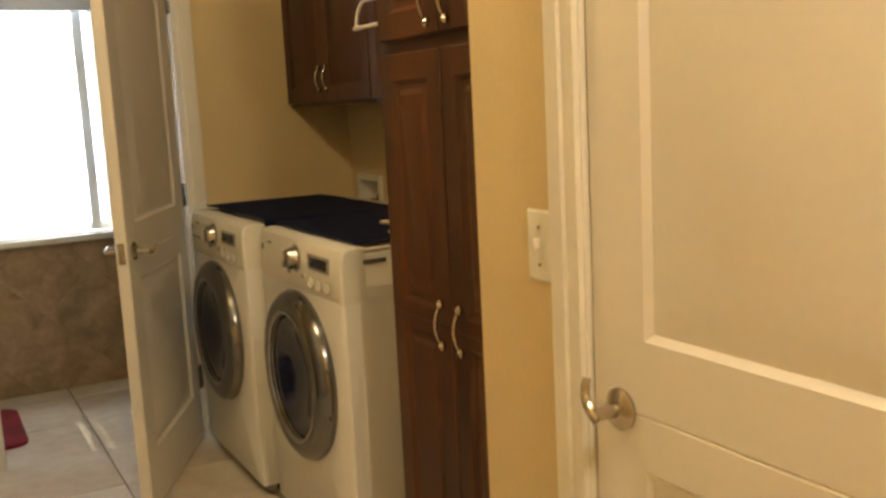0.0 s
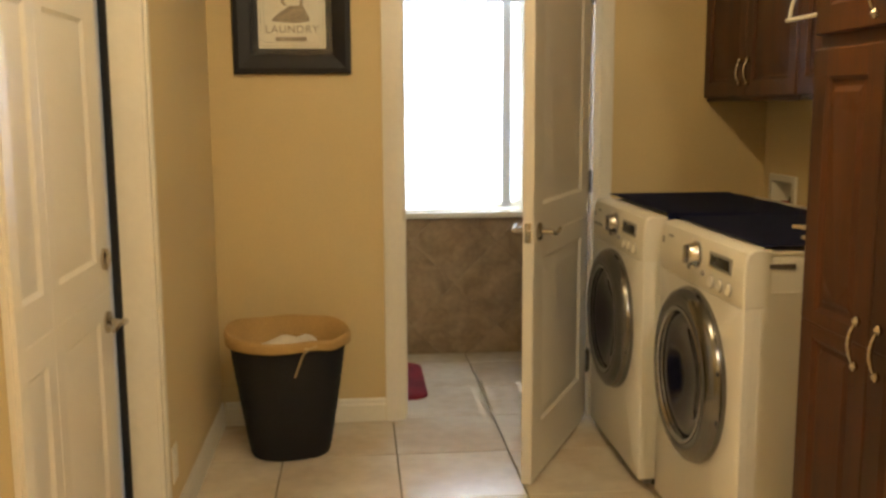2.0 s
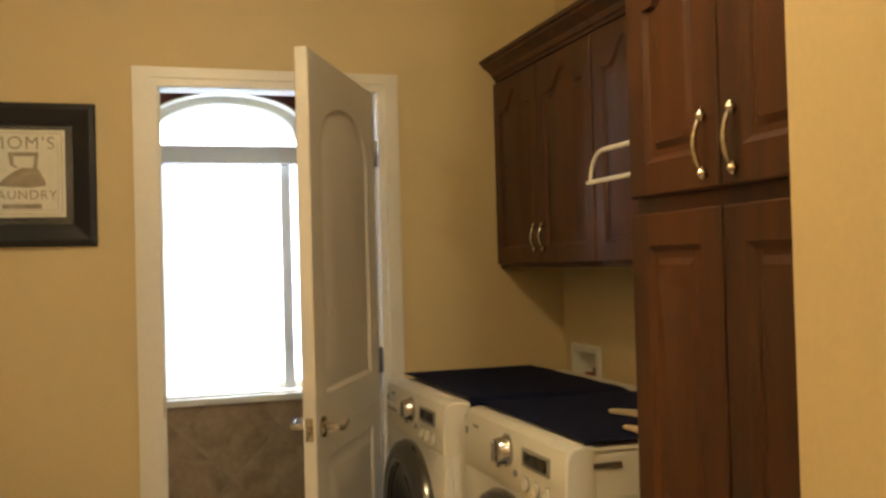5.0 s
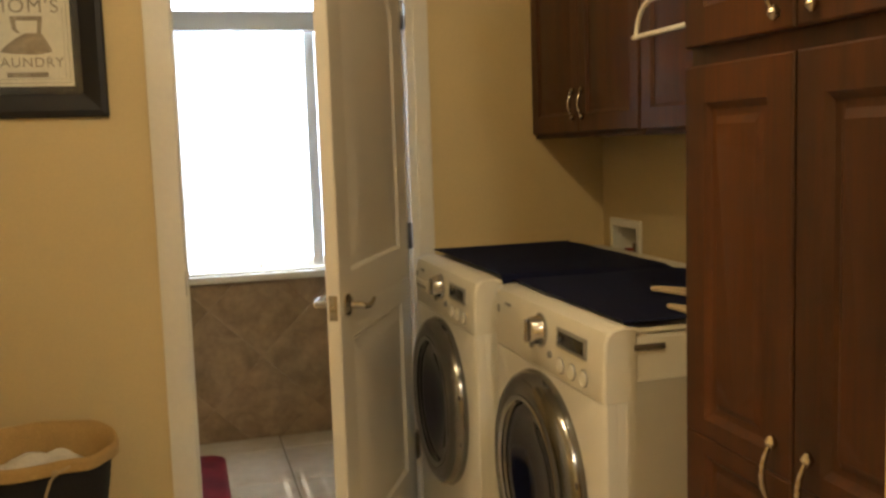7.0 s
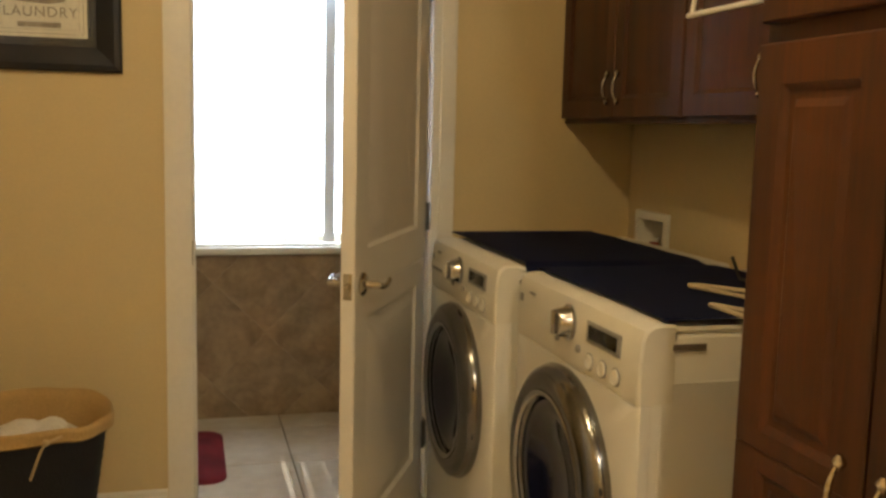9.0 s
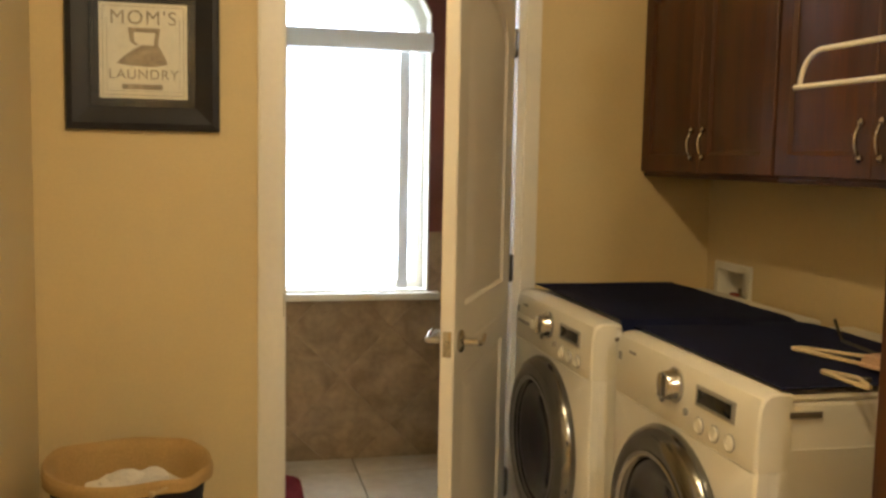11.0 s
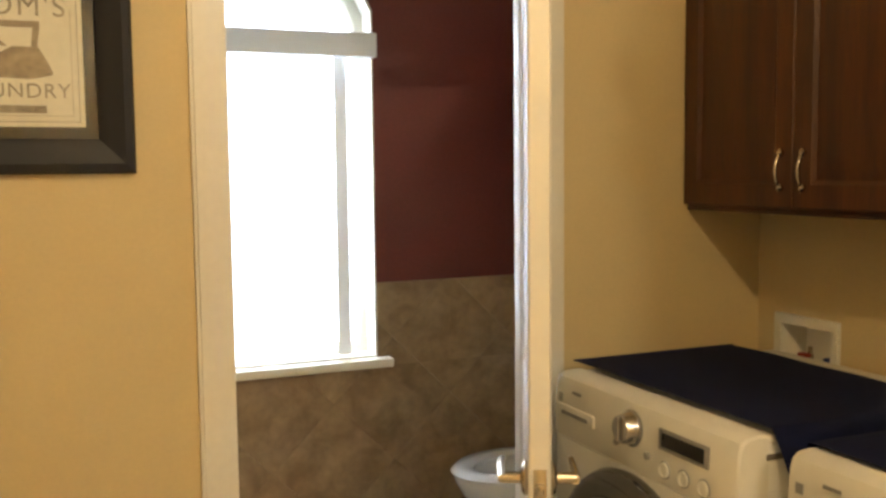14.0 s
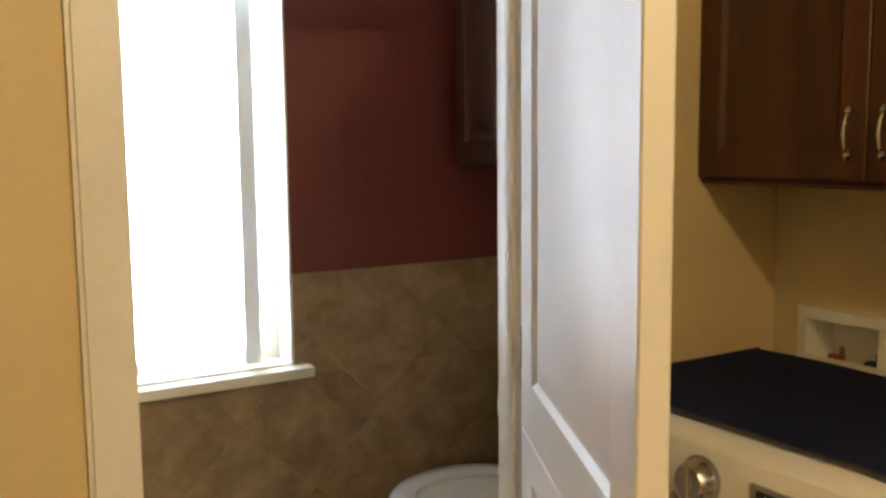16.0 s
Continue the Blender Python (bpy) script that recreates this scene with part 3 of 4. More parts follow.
def machine(m, label, drawer):
    """A front-loading machine: front at x = 0 facing -x, width along y, origin on the floor in its middle."""
    t = thing("washing_machine" if drawer else "dryer", m, label, "washer" if drawer else "dryer", "laundry machines")
    w, d, h = 0.343, 0.70, 0.972
    part("body", box((0.018, -w + 0.002, 0.03), (d, w - 0.002, 0.955), 0.012, segs=3), ENAMEL, t)
    part("top_lid", box((0.06, -w + 0.003, 0.952), (d + 0.004, w - 0.003, h - 0.004), 0.008), PLASTIC, t)
    # front, with its round opening
    ring = [(0.258 * math.cos(2 * math.pi * k / 48), 0.258 * math.sin(2 * math.pi * k / 48)) for k in range(48)]
    out = rect(-w, 0.035 - 0.545, w, 0.815 - 0.545)
    small = rect(-w + 0.014, 0.045 - 0.545, w - 0.014, 0.813 - 0.545)
    bm = relief([(out, -0.03), (out, -0.008), (small, 0.0), (ring, 0.0), ([(x * 0.985, y * 0.985) for x, y in ring], -0.012)], (0, 0), lambda u, v, q: (-q, -u, v + 0.545), False)
    part("front_panel", bm, ENAMEL, t, "", 40)
    # control panel, rounded at its top
    own = bmesh.new()
    prof = [(0.022, 0.8158), (0.001, 0.8158), (0.0, 0.818), (0.001, 0.90), (0.004, 0.945), (0.010, 0.962), (0.022, 0.971), (0.05, 0.974), (0.075, 0.972), (0.075, 0.82)]
    sides = []
    for y, k in ((-w, 0.006), (-w + 0.004, 0.002), (-w + 0.012, 0), (w - 0.012, 0), (w - 0.004, 0.002), (w, 0.006)):
        sides.append([own.verts.new((x + (k if x < 0.03 else 0), y, z - (k if z > 0.93 else 0))) for x, z in prof])
    for p, q in zip(sides, sides[1:]):
        for k in range(len(prof)):
            own.faces.new((p[k - 1], p[k], q[k], q[k - 1]))
    own.faces.new(sides[0])
    own.faces.new(sides[-1])
    panel = part("control_panel", own, PLASTIC, t)
    face = pose(0.0002, 0, 0.885, 0, -88.5, 0)
    knob = part("dial", lathe([(0.040, 0.0), (0.041, 0.004), (0.036, 0.007), (0.034, 0.012), (0.031, 0.030), (0.028, 0.034), (0, 0.035)], 36, face @ Matrix.Translation((0.024, 0, 0))), CHROME, panel, "chrome programme dial")
    part("dial_grip", box((-0.026, -0.007, 0.034), (0.028, 0.007, 0.043), 0.003, m=face @ Matrix.Translation((0.024, 0, 0))), CHROME, panel)
    disp = part("display_bezel", box((-0.020, -0.262, -0.002), (0.026, -0.100, 0.003), 0.002, m=face @ Matrix.Translation((0.024, 0, 0))), GREYPLASTIC, panel, "grey display surround")
    part("display", box((-0.011, -0.250, 0.003), (0.018, -0.112, 0.0042), 0.001, m=face @ Matrix.Translation((0.024, 0, 0))), SCREEN, disp, "dark display window")
    for k in range(3):
        part("button", lathe([(0.0165, 0), (0.0165, 0.004), (0.014, 0.006), (0.0125, 0.004), (0.0, 0.0045)], 20, face @ Matrix.Translation((-0.036, -0.122 - 0.064 * k, 0))), PLASTIC, panel, "round push button")
        part("button_ring", lathe([(0.0165, 0.0002), (0.0190, 0.0002), (0.0190, 0.0022), (0.0165, 0.0022)], 20, face @ Matrix.Translation((-0.036, -0.122 - 0.064 * k, 0))), GREYPLASTIC, panel)
    part("power_button", lathe([(0.009, 0), (0.009, 0.005), (0.006, 0.007), (0, 0.007)], 16, face @ Matrix.Translation((-0.022, -0.060, 0))), GREYPLASTIC, panel, "small grey button")
    part("power_button", lathe([(0.008, 0), (0.008, 0.005), (0.006, 0.007), (0, 0.007)], 16, face @ Matrix.Translation((-0.022, 0.058, 0))), GREYPLASTIC, panel, "small grey button")
    part("badge", box((0.045, 0.215, 0.0005), (0.052, 0.255, 0.0025), 0.0006, m=face), GREYPLASTIC, panel, "small grey maker's badge")
    part("indicator", box((0.018, 0.300, 0.0005), (0.038, 0.318, 0.0025), 0.0006, m=face), GREYPLASTIC, panel)
    # round door
    turn = pose(0, 0, 0.545, 0, -90, 0)
    rim = part("door_ring", lathe([(0.252, -0.012), (0.262, 0.0), (0.266, 0.012), (0.258, 0.032), (0.240, 0.045), (0.212, 0.050), (0.196, 0.044), (0.188, 0.028)], 64, turn), SMOKECHROME, t, "smoked chrome door ring", 50)
    part("door_glass", lathe([(0.190, 0.030), (0.176, 0.036), (0.15, 0.030), (0.10, 0.012), (0.05, 0.0), (0, -0.004)], 56, turn), DARKGLASS, rim, "dark bowl-shaped door glass", 60)
    part("door_grip", box((0.018, 0.198, -0.050), (0.034, 0.228, 0.050), 0.007, m=Matrix.Translation((-0.062, 0, 0.545))), SMOKECHROME, rim, "smoked chrome door grip")
    part("inner_trim", lathe([(0.205, 0.0495), (0.200, 0.0520), (0.194, 0.0500), (0.190, 0.0440)], 64, turn), CHROME, rim, "bright chrome trim round the glass", 50)
    for s in (-1, 1):
        part("door_screw", lathe([(0, 0.001), (0.008, 0.001), (0.008, 0.004), (0, 0.005)], 12, turn @ Matrix.Translation((0.07 * s, -0.252, 0.022))), BLACK, rim)
    part("kick_plate", box((0.03, -w + 0.01, 0.012), (0.06, w - 0.01, 0.05), 0.003), GREYPLASTIC, t)
    for x in (0.08, 0.62):
        for y in (-0.29, 0.29):
            part("foot", lathe([(0.022, 0), (0.024, 0.004), (0.02, 0.014), (0.009, 0.016), (0.009, 0.04), (0, 0.04)], 16, Matrix.Translation((x, y, 0))), BLACK, t)
    part("side_label", box((0.070, -w - 0.0012, 0.922), (0.140, -w + 0.001, 0.934), 0.0004), material("pale_grey_print", (0.16, 0.13, 0.10), 0.6, vary=0.05), t, "faint grey side label")
    part("side_panel", relief([(rect(0.05, 0.09, 0.66, 0.86), 0.0), (rect(0.052, 0.092, 0.658, 0.858), 0.0012), (rect(0.075, 0.115, 0.635, 0.835), 0.0012), (rect(0.08, 0.12, 0.63, 0.83), 0.0004)], (0.355, 0.475), lambda u, v, q: (u, -w + 0.0015 - q, v)), ENAMEL, t, "pressed steel side panel")
    if drawer:
        part("soap_drawer", box((-0.018, 0.155, -0.002), (0.012, 0.325, 0.004), 0.002, m=face), PLASTIC, panel, "detergent drawer front")
        part("drawer_pull", box((-0.012, 0.18, 0.003), (-0.002, 0.30, 0.0052), 0.002, m=face), GREYPLASTIC, panel)
    return t


FRONT = 0.600
machine(pose(FRONT - 0.032, -0.505, 0), "white front-loading washer with a chrome-ringed dark door", True)
machine(pose(FRONT, -1.283, 0), "white front-loading dryer with a chrome-ringed dark door", False)

# navy cloth over both machines
own = bmesh.new()
nx, ny = 26, 64
grid = []
x0, x1, y0, y1 = FRONT + 0.050, 1.165, -1.622, -0.120
for i in range(nx + 1):
    row = []
    for j in range(ny + 1):
        x, y = x0 + (x1 - x0) * i / nx, y0 + (y1 - y0) * j / ny
        x += 0.012 * noise.noise(Vector((0, y * 5, 3))) * (1 if i == nx else 0)
        gap = max(0, 1 - abs(y + 0.898) / 0.05)
        sag = 0.075 * max(0.0, 1 - abs(y + 0.898) / 0.040) ** 0.8 * max(0.0, 1 - i / (0.75 * nx))
        z = 0.982 - 0.006 * gap - sag + 0.0018 * noise.noise(Vector((x * 6, y * 6, 1)))
        row.append(own.verts.new((x, y, z)))
    grid.append(row)
for i in range(nx):
    for j in range(ny):
        own.faces.new((grid[i][j], grid[i + 1][j], grid[i + 1][j + 1], grid[i][j + 1]))
bmesh.ops.solidify(own, geom=own.faces[:], thickness=-0.003)
cover = tagged(part("cloth_cover", own, NAVY, None, "", 60), "dark navy cloth laid over both laundry machines", "cloth")
part("hem", tube([(x1, y0, 0.982), (x0, y0, 0.982)], 0.0026), NAVY, cover)
part("hem", tube([(x1, y1, 0.982), (x0, y1, 0.982)], 0.0026), NAVY, cover)


# clutter at the back of the dryer top
def hanger(m, label, raised=False):
    pts = [(-0.20, 0, 0), (-0.19, 0.018, 0), (-0.10, 0.052, 0), (-0.02, 0.085, 0), (0.02, 0.085, 0), (0.10, 0.052, 0), (0.19, 0.018, 0), (0.20, 0, 0), (0.19, -0.008, 0), (0.0, -0.01, 0), (-0.19, -0.008, 0)]
    own = tube([m @ Vector(p) for p in pts], 0.005, closed=True)
    hook = [(0, 0.085, 0), (0, 0.12, 0)] + [(0.022 - 0.022 * math.cos(a), 0.12 + 0.022 * math.sin(a), 0) for a in [k * math.pi / 8 for k in range(1, 10)]]
    if raised:
        hook = [(0, 0.085, 0), (-0.10, 0.11, 0.008), (-0.165, 0.128, 0.012), (-0.172, 0.124, 0.034), (-0.176, 0.112, 0.062)]
    t = tagged(part("clothes_hanger", own, CREAM, None), label, "hanger", "hangers on the dryer")
    part("hook", tube([m @ Vector(p) for p in hook], 0.0035), DARKNICKEL, t, "dark metal hook")


hanger(Matrix.Translation((0.945, -1.488, 0.990)) @ pose(0, 0, 0, 0, 0, -72), "cream clothes hanger lying on the navy cloth, its hook upright", True)
hanger(Matrix.Translation((0.803, -1.600, 0.990)) @ pose(0, 0, 0, 0, 0, -90) @ Matrix.Scale(0.36, 4), "small cream clothes hanger at the edge of the navy cloth")
own = None
for k in range(3):
    own = box((-0.07 + 0.004 * k, -0.06, 0.009 * k), (0.07, 0.06 - 0.003 * k, 0.009 * k + 0.0095), 0.004, own, Matrix.Translation((0.985, -1.545, 0.9905)) @ pose(0, 0, 0, 0, 0, 12))
tagged(part("folded_cloth", own, PINK), "beige folded cloth on the dryer top", "cloth")

# supply box in the wall
ob_t = thing("outlet_box", pose(RIGHT, -0.200, 0.970), "white recessed washer supply box in the wall", "outlet box")
put = lambda u, v, q: (-q - 0.001, -u, v)
bm = relief([(rect(-0.122, -0.088, 0.122, 0.088), 0.0), (rect(-0.120, -0.086, 0.120, 0.086), 0.010), (rect(-0.095, -0.061, 0.095, 0.061), 0.011), (rect(-0.093, -0.059, 0.093, 0.059), 0.004), (rect(-0.090, -0.056, 0.090, 0.056), -0.085)], (0, 0), put, True)
part("box_shell", bm, PLASTIC, ob_t)
for u, mt in ((-0.035, material("red_valve", (0.35, 0.03, 0.02), 0.4)), (0.062, material("blue_valve", (0.02, 0.04, 0.20), 0.4))):
    valve = part("valve", lathe([(0, 0), (0.010, 0), (0.010, 0.03), (0.007, 0.034), (0.007, 0.05), (0, 0.05)], 14, Matrix.Translation((0.045, -u, -0.056))), NICKEL, ob_t, "brass supply valve")
    part("tap_handle", box((0.012, -u - 0.017, -0.034), (0.036, -u + 0.017, -0.022), 0.004), mt, valve, "small tap handle")

# ---- cabinets ----
def crown(parent, pts, z0, z1, out):
    """Crown moulding along a line of points in plan (open), growing outwards (left of the line)."""
    prof = [(0.0, 0.0), (0.010, 0.0), (0.012, 0.12), (0.022, 0.20), (0.030, 0.40), (0.055, 0.62), (0.066, 0.70), (0.068, 0.80), (0.078, 0.84), (0.080, 1.0), (0.0, 1.0)]
    own = bmesh.new()
    rings = []
    for i, p in enumerate(pts):
        p = Vector(p)
        ds = []
        if i:
            ds.append((p - Vector(pts[i - 1])).normalized())
        if i + 1 < len(pts):
            ds.append((Vector(pts[i + 1]) - p).normalized())
        ns = [Vector((-d.y, d.x)) for d in ds]
        nrm = sum(ns, Vector((0, 0)))
        nrm = nrm / (nrm.length_squared / len(ns)) if len(ns) > 1 else nrm
        rings.append([own.verts.new((*(p + nrm * q * out / 0.08), z0 + (z1 - z0) * s)) for q, s in prof])
    for p, q in zip(rings, rings[1:]):
        for k in range(len(prof)):
            own.faces.new((p[k - 1], p[k], q[k], q[k - 1]))
    own.faces.new(rings[0])
    own.faces.new(rings[-1])
    return part("crown", own, WOOD, parent, "", 20)


def cab_door(parent, x, ya, yb, za, zb, rise, name="cabinet_door", split=None):
    """A raised-panel door on the plane x, facing -x, from ya to yb (ya > yb)."""
    put = lambda u, v, q: (x - q, ya - u, za + v)
    w, h = ya - yb, zb - za
    mg = 0.058
    if split:
        bm = moulded(0, 0, w, split, 0.02, (mg, mg, mg, 0.03), 0, put, depth=0.009)
        moulded(0, split, w, h, 0.02, (mg, 0.03, mg, mg), rise, put, bm, 0.009, 0.30)
    else:
        bm = moulded(0, 0, w, h, 0.02, (mg, mg, mg, mg * 0.8), rise, put, depth=0.009, shoulder=0.30)
    return part(name, bm, WOOD, parent, "", 25)


CAB_X, CAB_Z0, CAB_Z1 = 1.096, 1.365, 2.100
for ya, yb, last in ((-0.003, -0.864, False), (-0.866, -1.690, False), (-1.692, -1.950, True)):
    t = thing("wall_cabinet", pose(0, 0, 0), "dark cherry wood wall cabinet with raised arched doors" if not last else "narrow dark cherry wood wall cabinet", "cabinet", "wall cabinets")
    part("body", box((CAB_X, yb, CAB_Z0), (RIGHT - 0.001, ya, CAB_Z1 + 0.05), 0.002), WOOD, t)
    doors = [(ya - 0.006, (ya + yb) / 2 + 0.0015), ((ya + yb) / 2 - 0.0015, yb + 0.006)] if not last else [(ya - 0.006, yb + 0.006)]
    for k, (a, b) in enumerate(doors):
        d = cab_door(t, CAB_X - 0.001, a, b, CAB_Z0 + 0.012, CAB_Z1 - 0.01, 0.075)
        hy = (b + 0.036) if k == 0 else (a - 0.036)
        if not last:
            bow_handle(d, (CAB_X - 0.021, hy, 1.470), 0.086, (-1, 0, 0))
    crown(t, [(CAB_X, yb), (CAB_X, ya)], CAB_Z1 + 0.0, CAB_Z1 + 0.08, 0.075)
    part("light_rail", box((CAB_X - 0.004, yb + 0.001, CAB_Z0 - 0.006), (CAB_X + 0.016, ya - 0.001, CAB_Z0 + 0.006), 0.003), WOOD, t)

PAN_X, PAN_A, PAN_B, PAN_TOP = 0.612, -1.958, -2.562, 1.93
t = thing("tall_cabinet", pose(0, 0, 0), "tall dark cherry wood pantry cabinet with raised arched doors", "cabinet")
part("body", box((PAN_X, PAN_B, 0.09), (RIGHT - 0.002, PAN_A, PAN_TOP + 0.04), 0.002), WOOD, t)
part("toe_kick", box((PAN_X + 0.06, PAN_B + 0.002, 0.0), (RIGHT - 0.01, PAN_A - 0.002, 0.0895)), WOOD, t)
mid = -2.256
for a, b, s in ((PAN_A - 0.012, mid + 0.0025, 1), (mid - 0.0025, PAN_B + 0.012, -1)):
    hy = b + 0.038 if s == 1 else a - 0.038
    d = cab_door(t, PAN_X - 0.001, a, b, 1.492, PAN_TOP - 0.005, 0.055)
    bow_handle(d, (PAN_X - 0.021, hy, 1.562), 0.092, (-1, 0, 0))
    d = cab_door(t, PAN_X - 0.001, a, b, 0.105, 1.462, 0, split=0.765)
    bow_handle(d, (PAN_X - 0.021, hy, 0.872), 0.092, (-1, 0, 0))
crown(t, [(PAN_X, PAN_B), (PAN_X, PAN_A), (RIGHT - 0.003, PAN_A)], PAN_TOP, PAN_TOP + 0.08, 0.075)

# fold-out hanging arm on the side of the tall cabinet
arm = thing("hanging_arm", pose(0.79, PAN_A + 0.002, 1.574), "white metal fold-out hanging arm on the cabinet side", "hanging rail")
reach_y = 0.56
part("arm_bar", tube([(0, 0.0, 0), (0, reach_y, 0)], 0.0055), PLASTIC, arm)
arc = [(0, 0.0, 0.072), (0, reach_y - 0.09, 0.072)] + [(0, reach_y - 0.09 + 0.072 * math.sin(a), 0.072 * math.cos(a)) for a in [k * math.pi / 20 for k in range(1, 11)]]
part("arm_brace", tube(arc, 0.0055), PLASTIC, arm)
part("mount_plate", box((-0.018, 0.0, -0.03), (0.018, 0.006, 0.10), 0.003), PLASTIC, arm)

# a round cream basket standing on the tall cabinet
prof = [(0, 0.0), (0.10, 0.0), (0.15, 0.03), (0.185, 0.09), (0.19, 0.12), (0.178, 0.122), (0.17, 0.09), (0.14, 0.04), (0, 0.02)]
tagged(part("round_basket", lathe(prof, 40, Matrix.Translation((0.725, -1.975, PAN_TOP + 0.082))), CREAM), "round cream basket standing on the tall cabinet", "basket")

# ---- framed laundry picture ----
pic = thing("picture_frame", pose(-0.649, -0.001, 1.726), "black framed laundry print with a flat iron, hung on the wall", "picture")
put = lambda u, v, q: (u, -q, v)
o, i = 0.2365, 0.158
bm = relief([(rect(-o, -0.247, o, 0.247), 0.0), (rect(-o, -0.247, o, 0.247), 0.022), (rect(-o + 0.006, -0.241, o - 0.006, 0.241), 0.030), (rect(-o + 0.022, -0.225, o - 0.022, 0.225), 0.034), (rect(-o + 0.05, -0.197, o - 0.05, 0.197), 0.024), (rect(-o + 0.066, -0.181, o - 0.066, 0.181), 0.020), (rect(-i - 0.004, -0.172, i + 0.004, 0.172), 0.016), (rect(-i - 0.004, -0.172, i + 0.004, 0.172), 0.004)], (0, 0), put, False)
part("frame", bm, FRAMEBLACK, pic, "black moulded wooden frame", 20)
part("mat_board", box((-0.168, -0.006, -0.178), (0.168, -0.001, 0.178)), MATBOARD, pic)
print_ob = part("print", box((-0.135, -0.0085, -0.145), (0.135, -0.0065, 0.155)), PAPER, pic, "cream paper print")
lines = bmesh.new()
for u0, v0, u1, v1 in ((-0.125, -0.135, 0.125, -0.1335), (-0.125, 0.1435, 0.125, 0.145), (-0.125, -0.135, -0.1235, 0.145), (0.1235, -0.135, 0.125, 0.145), (-0.112, -0.122, 0.112, -0.121), (-0.112, -0.122, -0.111, 0.105), (0.111, -0.122, 0.112, 0.105)):
    box((u0, -0.0094, v0), (u1, -0.0087, v1), 0, lines)
part("border_lines", lines, INK, print_ob, "", 0)
iron = sheet([(-0.082, -0.034), (-0.060, -0.012), (-0.03, 0.010), (-0.005, 0.024), (0.046, 0.024), (0.062, -0.004), (0.074, -0.030), (0.070, -0.036), (0.03, -0.044), (-0.03, -0.042), (-0.07, -0.038)], 0.0008, lambda u, v, q: (u, -0.0087 - q, v))
sheet([(-0.046, 0.078), (0.050, 0.078), (0.050, 0.064), (-0.046, 0.064)], 0.0008, lambda u, v, q: (u, -0.0087 - q, v), bm=iron)
sheet([(-0.046, 0.064), (-0.030, 0.064), (-0.028, 0.036), (-0.014, 0.024), (-0.026, 0.024), (-0.040, 0.034)], 0.0008, lambda u, v, q: (u, -0.0087 - q, v), bm=iron)
sheet([(0.036, 0.064), (0.050, 0.064), (0.044, 0.024), (0.032, 0.024)], 0.0008, lambda u, v, q: (u, -0.0087 - q, v), bm=iron)
part("iron_drawing", iron, INKSOFT, print_ob, "faded brown drawing of a flat iron", 0)
bar_bm = box((-0.066, -0.0095, -0.116), (0.058, -0.0087, -0.100))
part("caption_bar", bar_bm, INK, print_ob, "", 0)


def words(text, size, u, v, y, parent, mat, spacing=1.0):
    cu = bpy.data.curves.new("lettering", "FONT")
    cu.body, cu.size, cu.extrude, cu.space_character = text, size, 0.0003, spacing
    cu.align_x, cu.align_y = "CENTER", "CENTER"
    tmp = new("lettering", cu)
    me = bpy.data.meshes.new_from_object(tmp.evaluated_get(bpy.context.evaluated_depsgraph_get()))
    bpy.data.objects.remove(tmp)
    me.materials.clear()
    me.materials.append(mat)
    ob = new("lettering", me)
    ob.parent = parent
    ob.matrix_local = pose(u, y, v, 90, 0, 0)
    ob["label"] = "brown lettering reading " + text
    return ob


words("MOM'S", 0.062, 0.0, 0.108, -0.009, print_ob, INK, 1.15)
words("LAUNDRY", 0.044, 0.0, -0.070, -0.009, print_ob, INK, 1.1)
part("glazing", box((-0.160, -0.0125, -0.170), (0.160, -0.0110, 0.170)), GLASS, pic, "clear picture glass").visible_shadow = False

# ---- laundry basket ----
bk = thing("laundry_basket", pose(-0.678, -0.330, 0, 0, 0, 9), "oval black wicker laundry basket with a tan cloth liner", "basket")


def oval(profile, mat, name, label="", wobble=0.0, caps=(True, False)):
    own = bmesh.new()
    segs, rings = 56, []
    for rx, ry, z in profile:
        ring = []
        for k in range(segs):
            a = 2 * math.pi * k / segs
            c, s = math.cos(a), math.sin(a)
            e = 0.8
            x, y = math.copysign(abs(c) ** e, c), math.copysign(abs(s) ** e, s)
            f = 1 + wobble * noise.noise(Vector((c * 3, s * 3, z * 25)))
            dip = max(0.0, z - 0.40) / 0.1 * (0.016 * s - 0.006 * c)
            ring.append(own.verts.new((rx * x * f, 1.22 * ry * y * f, z + dip + wobble * 0.4 * noise.noise(Vector((c * 2, s * 2, 7))))))
        rings.append(ring)
    for p, q in zip(rings, rings[1:]):
        for k in range(segs):
            own.faces.new((p[k], p[(k + 1) % segs], q[(k + 1) % segs], q[k]))
    if caps[0]:
        own.faces.new(rings[0])
    if caps[1]:
        own.faces.new(rings[-1])
    return part(name, own, mat, bk, label, 50)


weave = []
for k in range(34):
    s = k / 33
    bulge = 0.0025 if k % 2 else 0.0
    weave.append((0.150 + 0.072 * s ** 0.85 + bulge, 0.105 + 0.032 * s ** 0.85 + bulge, 0.004 + 0.445 * s))
oval(weave, WICKER, "woven_body", "black woven wicker body", 0.006)
oval([(0.2275, 0.1425, 0.444), (0.236, 0.151, 0.445), (0.241, 0.156, 0.452), (0.240, 0.155, 0.464), (0.243, 0.158, 0.476), (0.241, 0.157, 0.489), (0.236, 0.152, 0.495), (0.230, 0.146, 0.493), (0.213, 0.131, 0.470), (0.195, 0.117, 0.38), (0.165, 0.097, 0.22), (0.135, 0.085, 0.05)], LINER, "liner", "tan cloth liner folded over the rim", 0.02, (False, True))
own = bmesh.new()
bmesh.ops.create_icosphere(own, subdivisions=4, radius=1)
